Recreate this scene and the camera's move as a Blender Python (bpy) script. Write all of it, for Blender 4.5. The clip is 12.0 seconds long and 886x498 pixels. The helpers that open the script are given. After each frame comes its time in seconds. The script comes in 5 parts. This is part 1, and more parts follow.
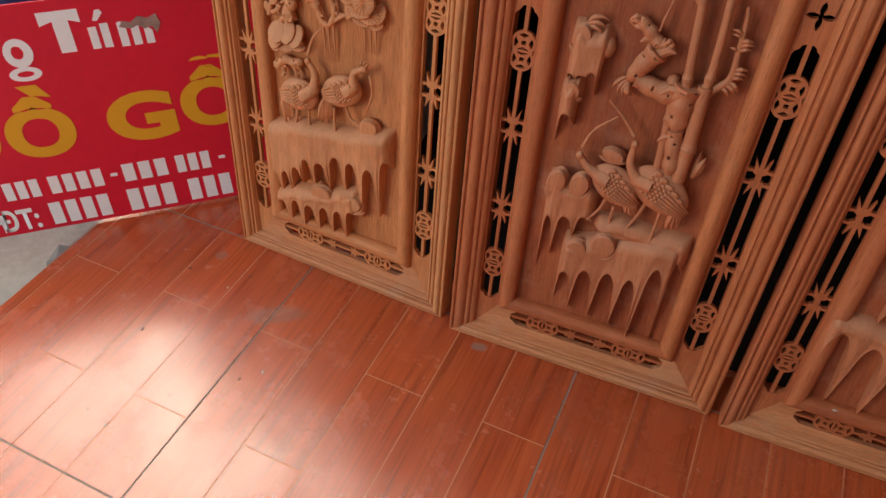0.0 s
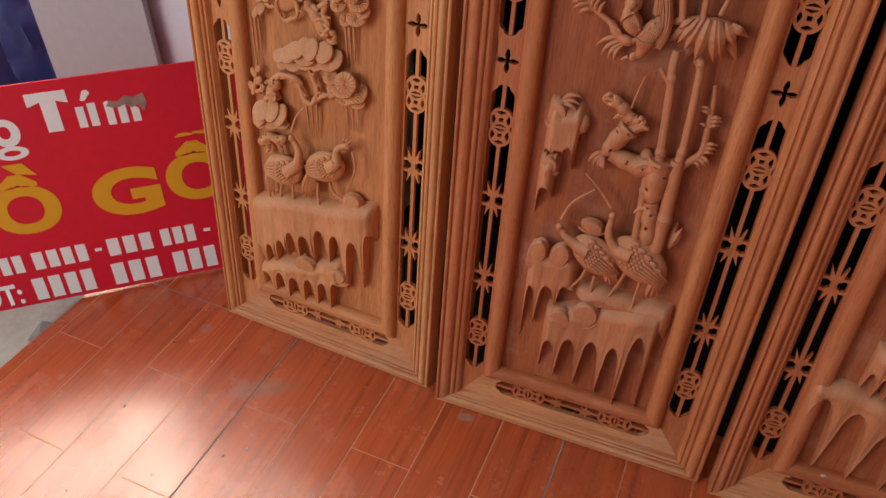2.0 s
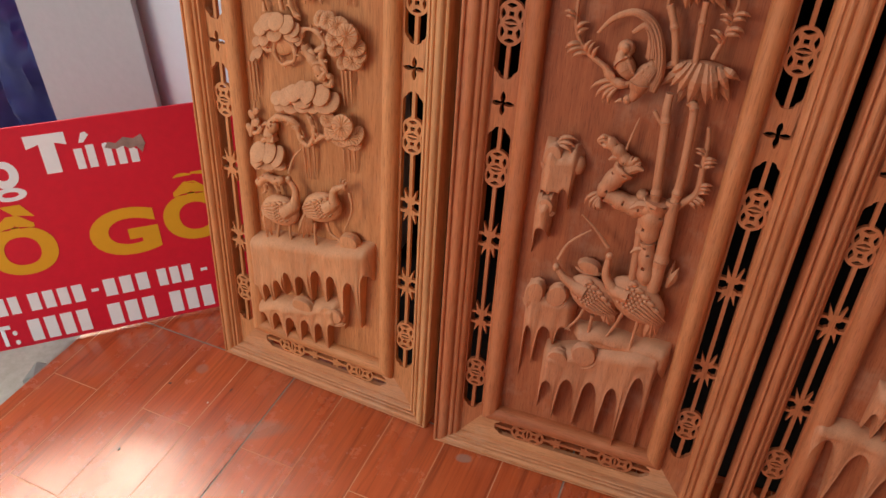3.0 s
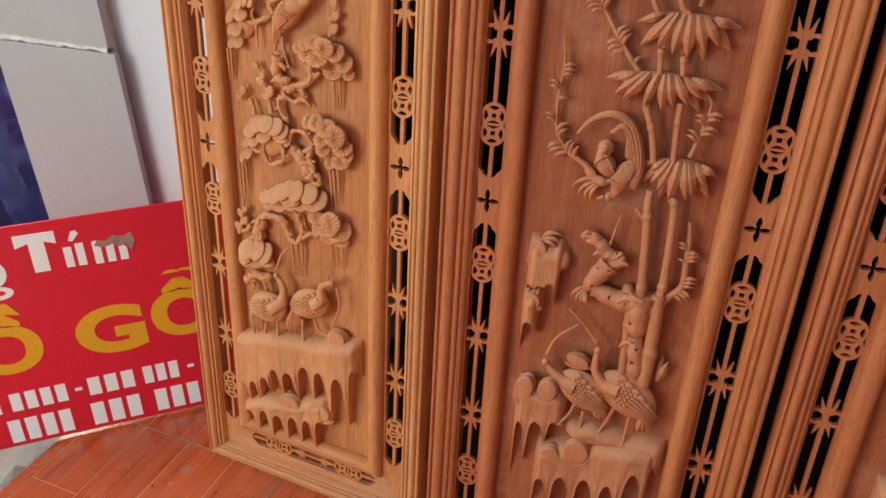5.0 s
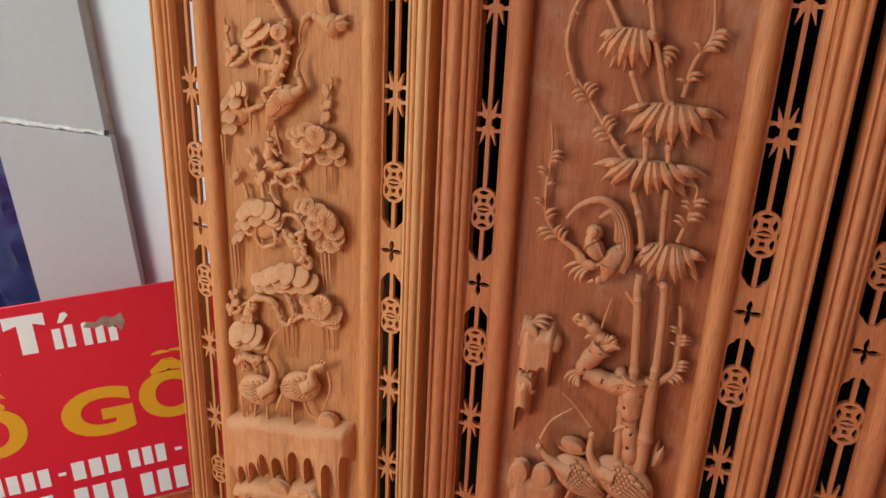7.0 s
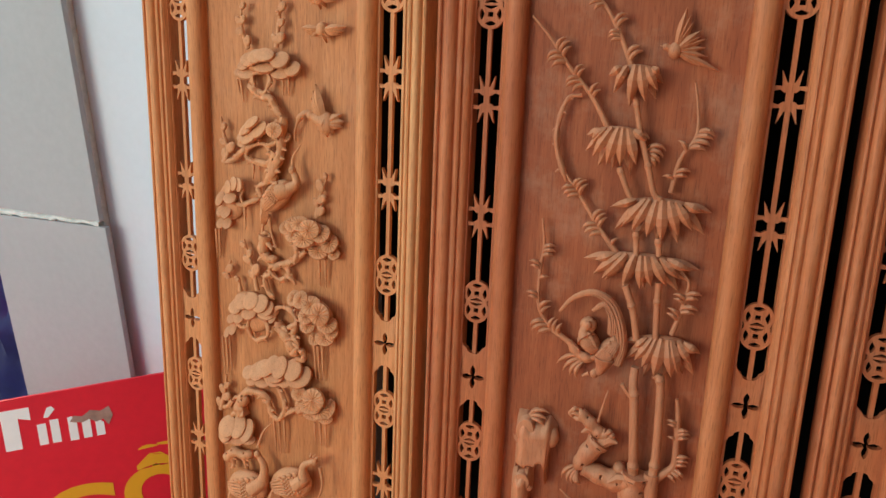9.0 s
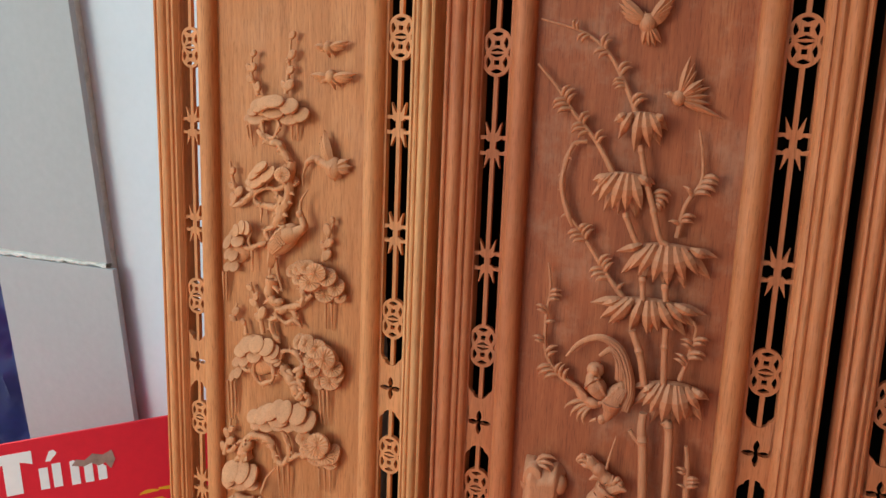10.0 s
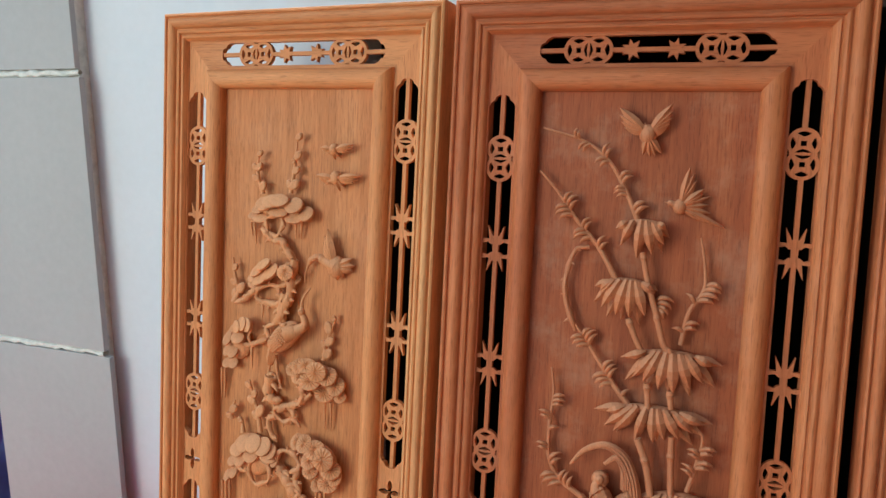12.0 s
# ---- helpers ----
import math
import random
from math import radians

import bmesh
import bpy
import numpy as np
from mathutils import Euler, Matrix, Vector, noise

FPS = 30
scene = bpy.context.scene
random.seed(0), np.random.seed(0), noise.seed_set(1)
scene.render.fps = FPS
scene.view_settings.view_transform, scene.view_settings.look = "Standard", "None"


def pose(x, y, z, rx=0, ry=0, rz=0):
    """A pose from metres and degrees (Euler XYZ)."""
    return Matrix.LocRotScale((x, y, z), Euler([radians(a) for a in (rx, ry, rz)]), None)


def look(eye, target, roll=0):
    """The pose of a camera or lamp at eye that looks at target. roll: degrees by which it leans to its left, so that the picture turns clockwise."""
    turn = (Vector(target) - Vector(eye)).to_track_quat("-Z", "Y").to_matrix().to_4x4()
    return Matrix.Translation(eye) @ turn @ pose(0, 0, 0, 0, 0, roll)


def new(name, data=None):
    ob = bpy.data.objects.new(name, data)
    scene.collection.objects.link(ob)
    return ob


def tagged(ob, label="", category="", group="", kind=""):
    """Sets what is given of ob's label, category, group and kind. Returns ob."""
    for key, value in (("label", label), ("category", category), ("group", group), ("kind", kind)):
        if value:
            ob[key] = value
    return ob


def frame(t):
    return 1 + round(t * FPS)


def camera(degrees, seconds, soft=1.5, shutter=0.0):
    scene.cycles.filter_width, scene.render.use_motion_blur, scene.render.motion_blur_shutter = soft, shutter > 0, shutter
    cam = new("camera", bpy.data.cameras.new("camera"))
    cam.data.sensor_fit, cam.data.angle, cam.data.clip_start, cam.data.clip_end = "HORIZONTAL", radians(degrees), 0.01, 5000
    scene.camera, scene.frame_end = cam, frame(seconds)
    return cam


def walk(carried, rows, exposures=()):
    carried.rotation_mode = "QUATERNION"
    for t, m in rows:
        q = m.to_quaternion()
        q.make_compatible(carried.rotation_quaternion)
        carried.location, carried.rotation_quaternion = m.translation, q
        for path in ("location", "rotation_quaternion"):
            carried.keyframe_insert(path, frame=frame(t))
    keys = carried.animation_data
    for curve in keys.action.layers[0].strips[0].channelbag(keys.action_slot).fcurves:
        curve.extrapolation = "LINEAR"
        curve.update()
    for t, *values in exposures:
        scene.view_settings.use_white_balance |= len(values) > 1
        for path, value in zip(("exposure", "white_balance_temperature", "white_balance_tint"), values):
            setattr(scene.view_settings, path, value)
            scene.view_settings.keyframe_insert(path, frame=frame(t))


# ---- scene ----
cam = camera(62.29, 12.0)
ROWS = [
    (0.0, 0.0618, -0.7133, 0.9554, 44.850, -0.779, 22.690),
    (0.5, 0.0637, -0.7120, 0.9598, 45.896, -0.696, 22.400),
    (1.0, 0.0636, -0.7097, 0.9664, 47.138, -0.714, 22.092),
    (1.5, 0.0644, -0.7061, 0.9693, 48.259, -0.596, 21.529),
    (2.0, 0.0650, -0.7057, 0.9752, 49.438, -0.658, 21.254),
    (2.5, 0.0638, -0.7027, 0.9790, 50.632, -0.715, 21.218),
    (3.0, 0.0641, -0.6977, 0.9835, 51.948, -0.480, 20.959),
    (3.5, 0.0633, -0.6929, 0.9880, 53.943, -0.199, 20.611),
    (5.5, 0.0699, -0.6871, 0.9992, 59.845, -0.250, 20.000),
    (6.0, 0.0701, -0.6851, 1.0033, 61.194, -0.286, 19.905),
    (6.5, 0.0698, -0.6826, 1.0078, 62.443, -0.107, 19.627),
    (7.0, 0.0690, -0.6774, 1.0151, 63.709, -0.008, 19.489),
    (9.0, 0.0668, -0.6716, 1.0338, 69.698, 0.250, 18.785),
    (9.5, 0.0644, -0.6733, 1.0339, 71.238, 0.044, 19.096),
    (10.0, 0.0650, -0.6729, 1.0393, 72.812, 0.254, 19.160),
    (10.5, 0.0632, -0.6711, 1.0450, 74.482, 0.235, 18.995),
    (11.0, 0.0617, -0.6686, 1.0550, 75.872, 0.201, 19.022),
    (11.5, 0.0597, -0.6647, 1.0620, 77.297, 0.124, 19.051),
    (12.0, 0.0576, -0.6653, 1.0726, 78.429, -0.290, 19.184),
]
walk(cam, [(t, pose(x, y, z, rx, ry, rz)) for t, x, y, z, rx, ry, rz in ROWS],
     exposures=[(0.0, 0.8, 7300, 10), (2.5, 0.88, 7300, 9), (3.1, 1.1, 7300, 6), (3.7, 1.22, 7300, 4), (5.5, 1.3, 7100, -4), (9.0, 1.3, 6700, -8), (12.0, 1.3, 6400, -9)])


# ---- light ----
world = bpy.data.worlds.new("world")
scene.world = world
world.use_nodes = True
wn = world.node_tree.nodes
sky = wn.new("ShaderNodeTexSky")
sky.sky_type, sky.sun_disc = "NISHITA", False
sky.sun_elevation, sky.sun_rotation = radians(50), radians(-45)
sky.air_density, sky.dust_density = 1.0, 3.6
wn["Background"].inputs[1].default_value = 0.15
world.node_tree.links.new(sky.outputs[0], wn["Background"].inputs[0])
sun = new("sun", bpy.data.lights.new("sun", "SUN"))
sun.data.energy, sun.data.angle, sun.data.color = 0.5, radians(34.0), (1.0, 0.97, 0.93)
sun.matrix_world = look((-0.455, 0.455, 0.766), (0, 0, 0))
# added fill lamp at front left, in place of sky light from the yard
fill_lamp = new("added_front_left_fill", bpy.data.lights.new("added_front_left_fill", "AREA"))
fill_lamp.data.shape, fill_lamp.data.size, fill_lamp.data.size_y = "RECTANGLE", 1.2, 1.1
fill_lamp.data.energy, fill_lamp.data.color = 15.0, (1.0, 0.97, 0.93)
fill_lamp.matrix_world = look((-1.75, -2.05, 1.4), (-0.2, 0.0, 0.6))

# ---- materials ----


def material(name, rough=0.5, metal=0.0, spec=0.5):
    m = bpy.data.materials.new(name)
    m.use_nodes = True
    b = m.node_tree.nodes["Principled BSDF"]
    b.inputs["Roughness"].default_value = rough
    b.inputs["Metallic"].default_value = metal
    b.inputs["Specular IOR Level"].default_value = spec
    return m, m.node_tree, b


def ramp(nt, fac, stops):
    r = nt.nodes.new("ShaderNodeValToRGB")
    while len(r.color_ramp.elements) < len(stops):
        r.color_ramp.elements.new(0.5)
    for e, (p, c) in zip(r.color_ramp.elements, stops):
        e.position, e.color = p, (*c, 1)
    nt.links.new(fac, r.inputs[0])
    return r.outputs[0]


def blend(nt, fac, a, b, mode="MIX"):
    m = nt.nodes.new("ShaderNodeMix")
    m.data_type, m.blend_type = "RGBA", mode
    for sock, v in ((m.inputs[0], fac), (m.inputs[6], a), (m.inputs[7], b)):
        if isinstance(v, (int, float)):
            sock.default_value = v
        elif isinstance(v, tuple):
            sock.default_value = (*v, 1)
        else:
            nt.links.new(v, sock)
    return m.outputs[2]


def bump(nt, b, height, strength, distance=0.001):
    n = nt.nodes.new("ShaderNodeBump")
    n.inputs["Strength"].default_value, n.inputs["Distance"].default_value = strength, distance
    nt.links.new(height, n.inputs["Height"])
    nt.links.new(n.outputs[0], b.inputs["Normal"])


def coords(nt, scale, kind="Object"):
    tc = nt.nodes.new("ShaderNodeTexCoord")
    mp = nt.nodes.new("ShaderNodeMapping")
    mp.inputs["Scale"].default_value = scale
    nt.links.new(tc.outputs[kind], mp.inputs[0])
    return mp.outputs[0]


def noise_tex(nt, vec, scale, detail=4.0, rough=0.6, distort=0.0):
    n = nt.nodes.new("ShaderNodeTexNoise")
    n.inputs["Scale"].default_value, n.inputs["Detail"].default_value = scale, detail
    n.inputs["Roughness"].default_value, n.inputs["Distortion"].default_value = rough, distort
    nt.links.new(vec, n.inputs["Vector"])
    return n.outputs[0]


def carved_wood(name, dark, mid, light, along="z", dust=0.12, settled=0.0):
    """Bare hardwood with long grain, short dark pores and pale dust."""
    m, nt, b = material(name, 0.62, 0.0, 0.3)
    long_way = {"z": (9, 9, 0.7), "x": (0.7, 9, 9)}[along]
    pores = {"z": (950, 950, 55), "x": (55, 950, 950)}[along]
    big = noise_tex(nt, coords(nt, long_way), 3.2, 5, 0.6, 0.6)
    fine = noise_tex(nt, coords(nt, tuple(v * 9 for v in long_way)), 2.0, 4, 0.7)
    pore = noise_tex(nt, coords(nt, pores), 1.0, 2, 0.5)
    base = ramp(nt, big, [(0.3, dark), (0.5, mid), (0.72, light)])
    base = blend(nt, 0.22, base, ramp(nt, fine, [(0.3, tuple(v * 0.62 for v in mid)), (0.7, tuple(min(1, v * 1.3) for v in mid))]))
    streak = noise_tex(nt, coords(nt, tuple(v * 4.5 for v in long_way)), 2.3, 3, 0.5, 0.8)
    base = blend(nt, 0.22, base, ramp(nt, streak, [(0.32, (0.62, 0.52, 0.45)), (0.5, (1, 1, 1)), (0.7, (1.16, 1.2, 1.2))]), "MULTIPLY")
    pits = ramp(nt, pore, [(0.33, (0.5, 0.42, 0.38)), (0.44, (1, 1, 1)), (0.62, (1.0, 1.0, 1.0)), (0.7, (1.22, 1.28, 1.32))])
    base = blend(nt, 0.55, base, pits, "MULTIPLY")
    fleck = noise_tex(nt, coords(nt, tuple(v * 0.34 for v in pores)), 1.0, 3, 0.6)
    base = blend(nt, 0.25, base, ramp(nt, fleck, [(0.34, (0.66, 0.55, 0.46)), (0.47, (1, 1, 1)), (0.6, (1, 1, 1)), (0.72, (1.18, 1.2, 1.2))]), "MULTIPLY")
    pale = ramp(nt, noise_tex(nt, coords(nt, (1, 1, 1)), 14, 6, 0.7), [(0.5, (0, 0, 0)), (0.8, (1, 1, 1))])
    f = nt.nodes.new("ShaderNodeMath")
    f.operation = "MULTIPLY"
    f.inputs[1].default_value = dust
    nt.links.new(pale, f.inputs[0])
    base = blend(nt, f.outputs[0], base, (0.64, 0.44, 0.3))
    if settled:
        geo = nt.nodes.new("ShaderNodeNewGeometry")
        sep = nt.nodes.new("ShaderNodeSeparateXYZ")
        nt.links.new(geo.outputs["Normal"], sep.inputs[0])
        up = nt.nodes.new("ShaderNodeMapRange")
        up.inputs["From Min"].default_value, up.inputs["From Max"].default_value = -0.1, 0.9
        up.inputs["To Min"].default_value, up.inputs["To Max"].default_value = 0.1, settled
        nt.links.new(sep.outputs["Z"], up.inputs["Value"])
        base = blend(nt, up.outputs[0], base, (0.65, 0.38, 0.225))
    nt.links.new(base, b.inputs["Base Color"])
    h = blend(nt, 0.5, fine, pore)
    bump(nt, b, h, 0.4, 0.0006)
    return m


WOOD_PALE = carved_wood("honey_hardwood", (0.48, 0.164, 0.0542), (0.612, 0.237, 0.0875), (0.71, 0.302, 0.123))
WOOD_PALE_X = carved_wood("honey_hardwood_cross", (0.48, 0.164, 0.0542), (0.612, 0.237, 0.0875), (0.71, 0.302, 0.123), "x")
WOOD_RED = carved_wood("reddish_hardwood", (0.349, 0.0872, 0.0329), (0.47, 0.139, 0.0529), (0.567, 0.19, 0.0756))
WOOD_RED_X = carved_wood("reddish_hardwood_cross", (0.349, 0.0872, 0.0329), (0.47, 0.139, 0.0529), (0.567, 0.19, 0.0756), "x")

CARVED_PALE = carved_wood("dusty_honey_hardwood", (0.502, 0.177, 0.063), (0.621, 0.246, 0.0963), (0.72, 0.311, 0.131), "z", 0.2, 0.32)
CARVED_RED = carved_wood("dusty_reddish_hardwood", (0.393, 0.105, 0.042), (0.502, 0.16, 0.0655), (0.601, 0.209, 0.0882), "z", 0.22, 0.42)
FIELD_PALE = carved_wood("honey_hardwood_board", (0.437, 0.147, 0.0472), (0.558, 0.212, 0.0773), (0.655, 0.273, 0.109))
FIELD_RED = carved_wood("dark_reddish_hardwood_board", (0.257, 0.0605, 0.0237), (0.371, 0.0995, 0.0387), (0.48, 0.149, 0.0604), "z", 0.3)
WOOD_STRAW_X = carved_wood("dusty_straw_hardwood", (0.502, 0.193, 0.0791), (0.633, 0.269, 0.119), (0.725, 0.336, 0.159), "x", 0.35)
WOOD_MID = carved_wood("tawny_hardwood", (0.393, 0.113, 0.0404), (0.524, 0.17, 0.0637), (0.621, 0.225, 0.0908))
WOOD_GOLD = carved_wood("golden_hardwood", (0.513, 0.21, 0.0789), (0.655, 0.297, 0.123), (0.725, 0.371, 0.162))


def plain(name, color, rough, var=0.15, scale=8.0, spec=0.4, relief=0.1, fine=60.0):
    m, nt, b = material(name, rough, 0.0, spec)
    v = coords(nt, (1, 1, 1))
    n = blend(nt, 0.4, noise_tex(nt, v, scale, 6, 0.65), noise_tex(nt, v, fine, 3, 0.6))
    c = ramp(nt, n, [(0.3, tuple(k * (1 - var) for k in color)), (0.7, tuple(min(1, k * (1 + var)) for k in color))])
    nt.links.new(c, b.inputs["Base Color"])
    bump(nt, b, noise_tex(nt, v, fine * 3, 3, 0.6), relief, 0.0006)
    return m


def floor_material():
    """Glazed tile printed with red plank grain, the grain running along y."""
    m, nt, b = material("glazed_red_plank_tile", 0.2, 0.0, 0.92)
    info = nt.nodes.new("ShaderNodeObjectInfo")
    tc = nt.nodes.new("ShaderNodeTexCoord")
    shift = nt.nodes.new("ShaderNodeVectorMath")
    shift.operation = "MULTIPLY_ADD"
    comb = nt.nodes.new("ShaderNodeCombineXYZ")
    for i in range(3):
        nt.links.new(info.outputs["Random"], comb.inputs[i])
    nt.links.new(comb.outputs[0], shift.inputs[0])
    shift.inputs[1].default_value = (7.0, 13.0, 5.0)
    nt.links.new(tc.outputs["Object"], shift.inputs[2])

    def stretched(scale):
        mp = nt.nodes.new("ShaderNodeMapping")
        mp.inputs["Scale"].default_value = scale
        nt.links.new(shift.outputs[0], mp.inputs[0])
        return mp.outputs[0]

    big = noise_tex(nt, stretched((16, 1.3, 1)), 1.6, 4, 0.55, 1.2)
    fine = noise_tex(nt, stretched((150, 5, 1)), 1.0, 4, 0.65, 0.4)
    base = ramp(nt, big, [(0.28, (0.41, 0.068, 0.019)), (0.5, (0.49, 0.092, 0.027)), (0.72, (0.56, 0.118, 0.036))])
    lines = ramp(nt, fine, [(0.3, (0.45, 0.36, 0.33)), (0.5, (1, 1, 1)), (0.75, (1.25, 1.3, 1.3))])
    base = blend(nt, 0.78, base, lines, "MULTIPLY")
    tone = nt.nodes.new("ShaderNodeMapRange")
    tone.inputs["To Min"].default_value, tone.inputs["To Max"].default_value = 0.95, 1.06
    nt.links.new(info.outputs["Random"], tone.inputs["Value"])
    base = blend(nt, 1.0, base, tone.outputs[0], "MULTIPLY")
    geo = nt.nodes.new("ShaderNodeNewGeometry")
    dirt = noise_tex(nt, geo.outputs["Position"], 5.0, 7, 0.7)
    film = ramp(nt, dirt, [(0.45, (0, 0, 0)), (0.75, (0.13, 0.13, 0.13))])
    base = blend(nt, film, base, (0.42, 0.27, 0.2))
    # dried cement stains
    for (cx, cy), turn, (sx, sy), strength in (((-0.49, -0.088), 30, (0.058, 0.02), 0.32), ((-0.153, -0.015), 10, (0.014, 0.009), 0.55), ((-0.655, -0.005), 0, (0.012, 0.012), 0.35)):
        mp = nt.nodes.new("ShaderNodeMapping")
        mp.vector_type = "TEXTURE"
        mp.inputs["Location"].default_value = (cx, cy, 0)
        mp.inputs["Rotation"].default_value = (0, 0, radians(turn))
        mp.inputs["Scale"].default_value = (sx, sy, 1)
        nt.links.new(geo.outputs["Position"], mp.inputs[0])
        ln = nt.nodes.new("ShaderNodeVectorMath")
        ln.operation = "LENGTH"
        nt.links.new(mp.outputs[0], ln.inputs[0])
        add = nt.nodes.new("ShaderNodeMath")
        add.operation = "ADD"
        nt.links.new(ln.outputs["Value"], add.inputs[0])
        nt.links.new(noise_tex(nt, geo.outputs["Position"], 38.0, 6, 0.75), add.inputs[1])
        edge = nt.nodes.new("ShaderNodeMapRange")
        edge.inputs["From Min"].default_value, edge.inputs["From Max"].default_value = 1.2, 1.55
        edge.inputs["To Min"].default_value, edge.inputs["To Max"].default_value = strength, 0.0
        nt.links.new(add.outputs[0], edge.inputs["Value"])
        base = blend(nt, edge.outputs[0], base, (0.3, 0.25, 0.2))
    nt.links.new(base, b.inputs["Base Color"])
    r = ramp(nt, noise_tex(nt, geo.outputs["Position"], 9.0, 6, 0.7), [(0.3, (0.18, 0.18, 0.18)), (0.7, (0.33, 0.33, 0.33))])
    nt.links.new(r, b.inputs["Roughness"])
    bump(nt, b, noise_tex(nt, geo.outputs["Position"], 3.0, 2, 0.5), 0.25, 0.004)
    return m


FLOOR = floor_material()
GROUT = plain("pale_cement_grout", (0.3, 0.25, 0.21), 0.9, 0.25, 12)
PLANK_LINE = plain("pale_orange_joint", (0.62, 0.27, 0.13), 0.4, 0.15, 20)
CONCRETE = plain("grey_concrete", (0.27, 0.265, 0.24), 0.9, 0.3, 5, 0.2, 0.5)
WALL_PAINT = plain("pale_blue_grey_paint", (0.665, 0.675, 0.725), 0.7, 0.04, 3, 0.3, 0.15)
WALL_TILE = plain("mauve_grey_wall_tile", (0.41, 0.388, 0.392), 0.6, 0.08, 2, 0.3, 0.03)
MORTAR = plain("pale_mortar", (0.66, 0.64, 0.6), 0.9, 0.2, 30, 0.2, 0.6)
# near-black colour that stands in for the shade behind the panels
ROOM_SHADE = plain("room_shade_black", (0.02, 0.017, 0.015), 0.9, 0.2, 4, 0.1)
# surfaces of the unseen pieces that block light
BLOCKER_BROWN = plain("brown_light_blocker", (0.34, 0.22, 0.15), 0.7, 0.2, 4)
BLOCKER_GREY = plain("grey_light_blocker", (0.35, 0.36, 0.38), 0.6, 0.1, 2)
TARP = plain("dark_blue_plastic_sheet", (0.010, 0.016, 0.12), 0.4, 0.4, 6, 0.5, 0.3, 25)
SIGN_RED = plain("crimson_sign_sheet", (0.75, 0.016, 0.042), 0.3, 0.1, 4, 0.35, 0.03)
SIGN_WHITE = plain("white_vinyl", (0.92, 0.9, 0.89), 0.4, 0.04, 9)
SIGN_GOLD = plain("golden_vinyl", (0.82, 0.4, 0.025), 0.4, 0.05, 9)
SCRAPED = plain("scraped_glue", (0.36, 0.23, 0.19), 0.8, 0.4, 40, 0.2, 0.5)
CHIP_PALE = plain("pale_wood_chip", (0.7, 0.62, 0.5), 0.8)
CHIP_DARK = plain("dark_crumb", (0.05, 0.035, 0.025), 0.8)

# ---- building blocks ----


def finish(bm, name, mat, smooth=False):
    bmesh.ops.recalc_face_normals(bm, faces=bm.faces)
    me = bpy.data.meshes.new(name)
    if smooth:
        for f in bm.faces:
            f.smooth = True
    bm.to_mesh(me)
    bm.free()
    me.materials.append(mat)
    if smooth:
        me.set_sharp_from_angle(angle=radians(40))
    return me


def part(name, bm, mat, parent, label="", smooth=False):
    """Links a bmesh as one mesh object under a thing or a part."""
    ob = new(name, finish(bm, name, mat, smooth))
    ob.parent = parent
    if label:
        ob["label"] = label
    return ob


def thing(name, m, label, category, group="", kind=""):
    ob = new(name)
    ob.empty_display_size = 0.05
    ob.matrix_world = m
    return tagged(ob, label, category, group, kind)


def setting(name, bm, mat, label, category="", smooth=False):
    return tagged(new(name, finish(bm, name, mat, smooth)), label, category or name, kind="structure")


def box(bm, x0, x1, y0, y1, z0, z1, bevel=0.0):
    g = bmesh.ops.create_cube(bm, size=1, matrix=Matrix.LocRotScale(((x0 + x1) / 2, (y0 + y1) / 2, (z0 + z1) / 2), None, (x1 - x0, y1 - y0, z1 - z0)))
    if bevel:
        es = {e for v in g["verts"] for e in v.link_edges}
        bmesh.ops.bevel(bm, geom=list(es), offset=bevel, segments=2, affect="EDGES", profile=0.7)
    return bm


def plate(bm, loops, y0, y1):
    """A flat board in the xz plane between depths y0 and y1: the first loop is its outline, the others are holes."""
    edges = []
    for loop in loops:
        front = [bm.verts.new((x, y0, z)) for x, z in loop]
        back = [bm.verts.new((x, y1, z)) for x, z in loop]
        n = len(loop)
        for i in range(n):
            j = (i + 1) % n
            edges.append(bm.edges.new((front[i], front[j])))
            bm.faces.new((front[i], front[j], back[j], back[i]))
    if len(loops) == 1:
        bm.faces.new([v for v in front])
    else:
        bmesh.ops.triangle_fill(bm, use_beauty=True, use_dissolve=False, edges=edges)
    return bm


def oval(cx, cz, rx, rz, n=20):
    return [(cx + rx * math.cos(2 * math.pi * i / n), cz + rz * math.sin(2 * math.pi * i / n)) for i in range(n)]


def rect(x0, x1, z0, z1):
    return [(x0, z0), (x1, z0), (x1, z1), (x0, z1)]


def mitred(bm, profile, x0, x1, z0, z1, side, wl, wr, wb, wt):
    """One side of a frame in the xz plane. profile: (share of the width inward, depth). wl, wr, wb, wt: widths of the left, right, bottom and top sides."""
    ends = []
    for k in (0, 1):
        vs = []
        for s, y in profile:
            if side in "lr":
                x = x0 + s * wl if side == "l" else x1 - s * wr
                z = z0 + s * wb if k == 0 else z1 - s * wt
            else:
                z = z0 + s * wb if side == "b" else z1 - s * wt
                x = x0 + s * wl if k == 0 else x1 - s * wr
            vs.append(bm.verts.new((x, y, z)))
        ends.append(vs)
    n = len(profile)
    for i in range(n):
        j = (i + 1) % n
        bm.faces.new((ends[0][i], ends[0][j], ends[1][j], ends[1][i]))
    bm.faces.new(ends[0])
    bm.faces.new(ends[1])
    return bm


# ---- the ground and the building ----
TILE, T0X, T0Y = 0.497, 0.006, 0.022   # tile side, and a grout crossing
FLOOR_EDGE = -0.924
DOOR_X = -0.46                          # the painted wall ends here, behind the first panel
WALL_Y, WALL_TOP = 0.385, 1.32

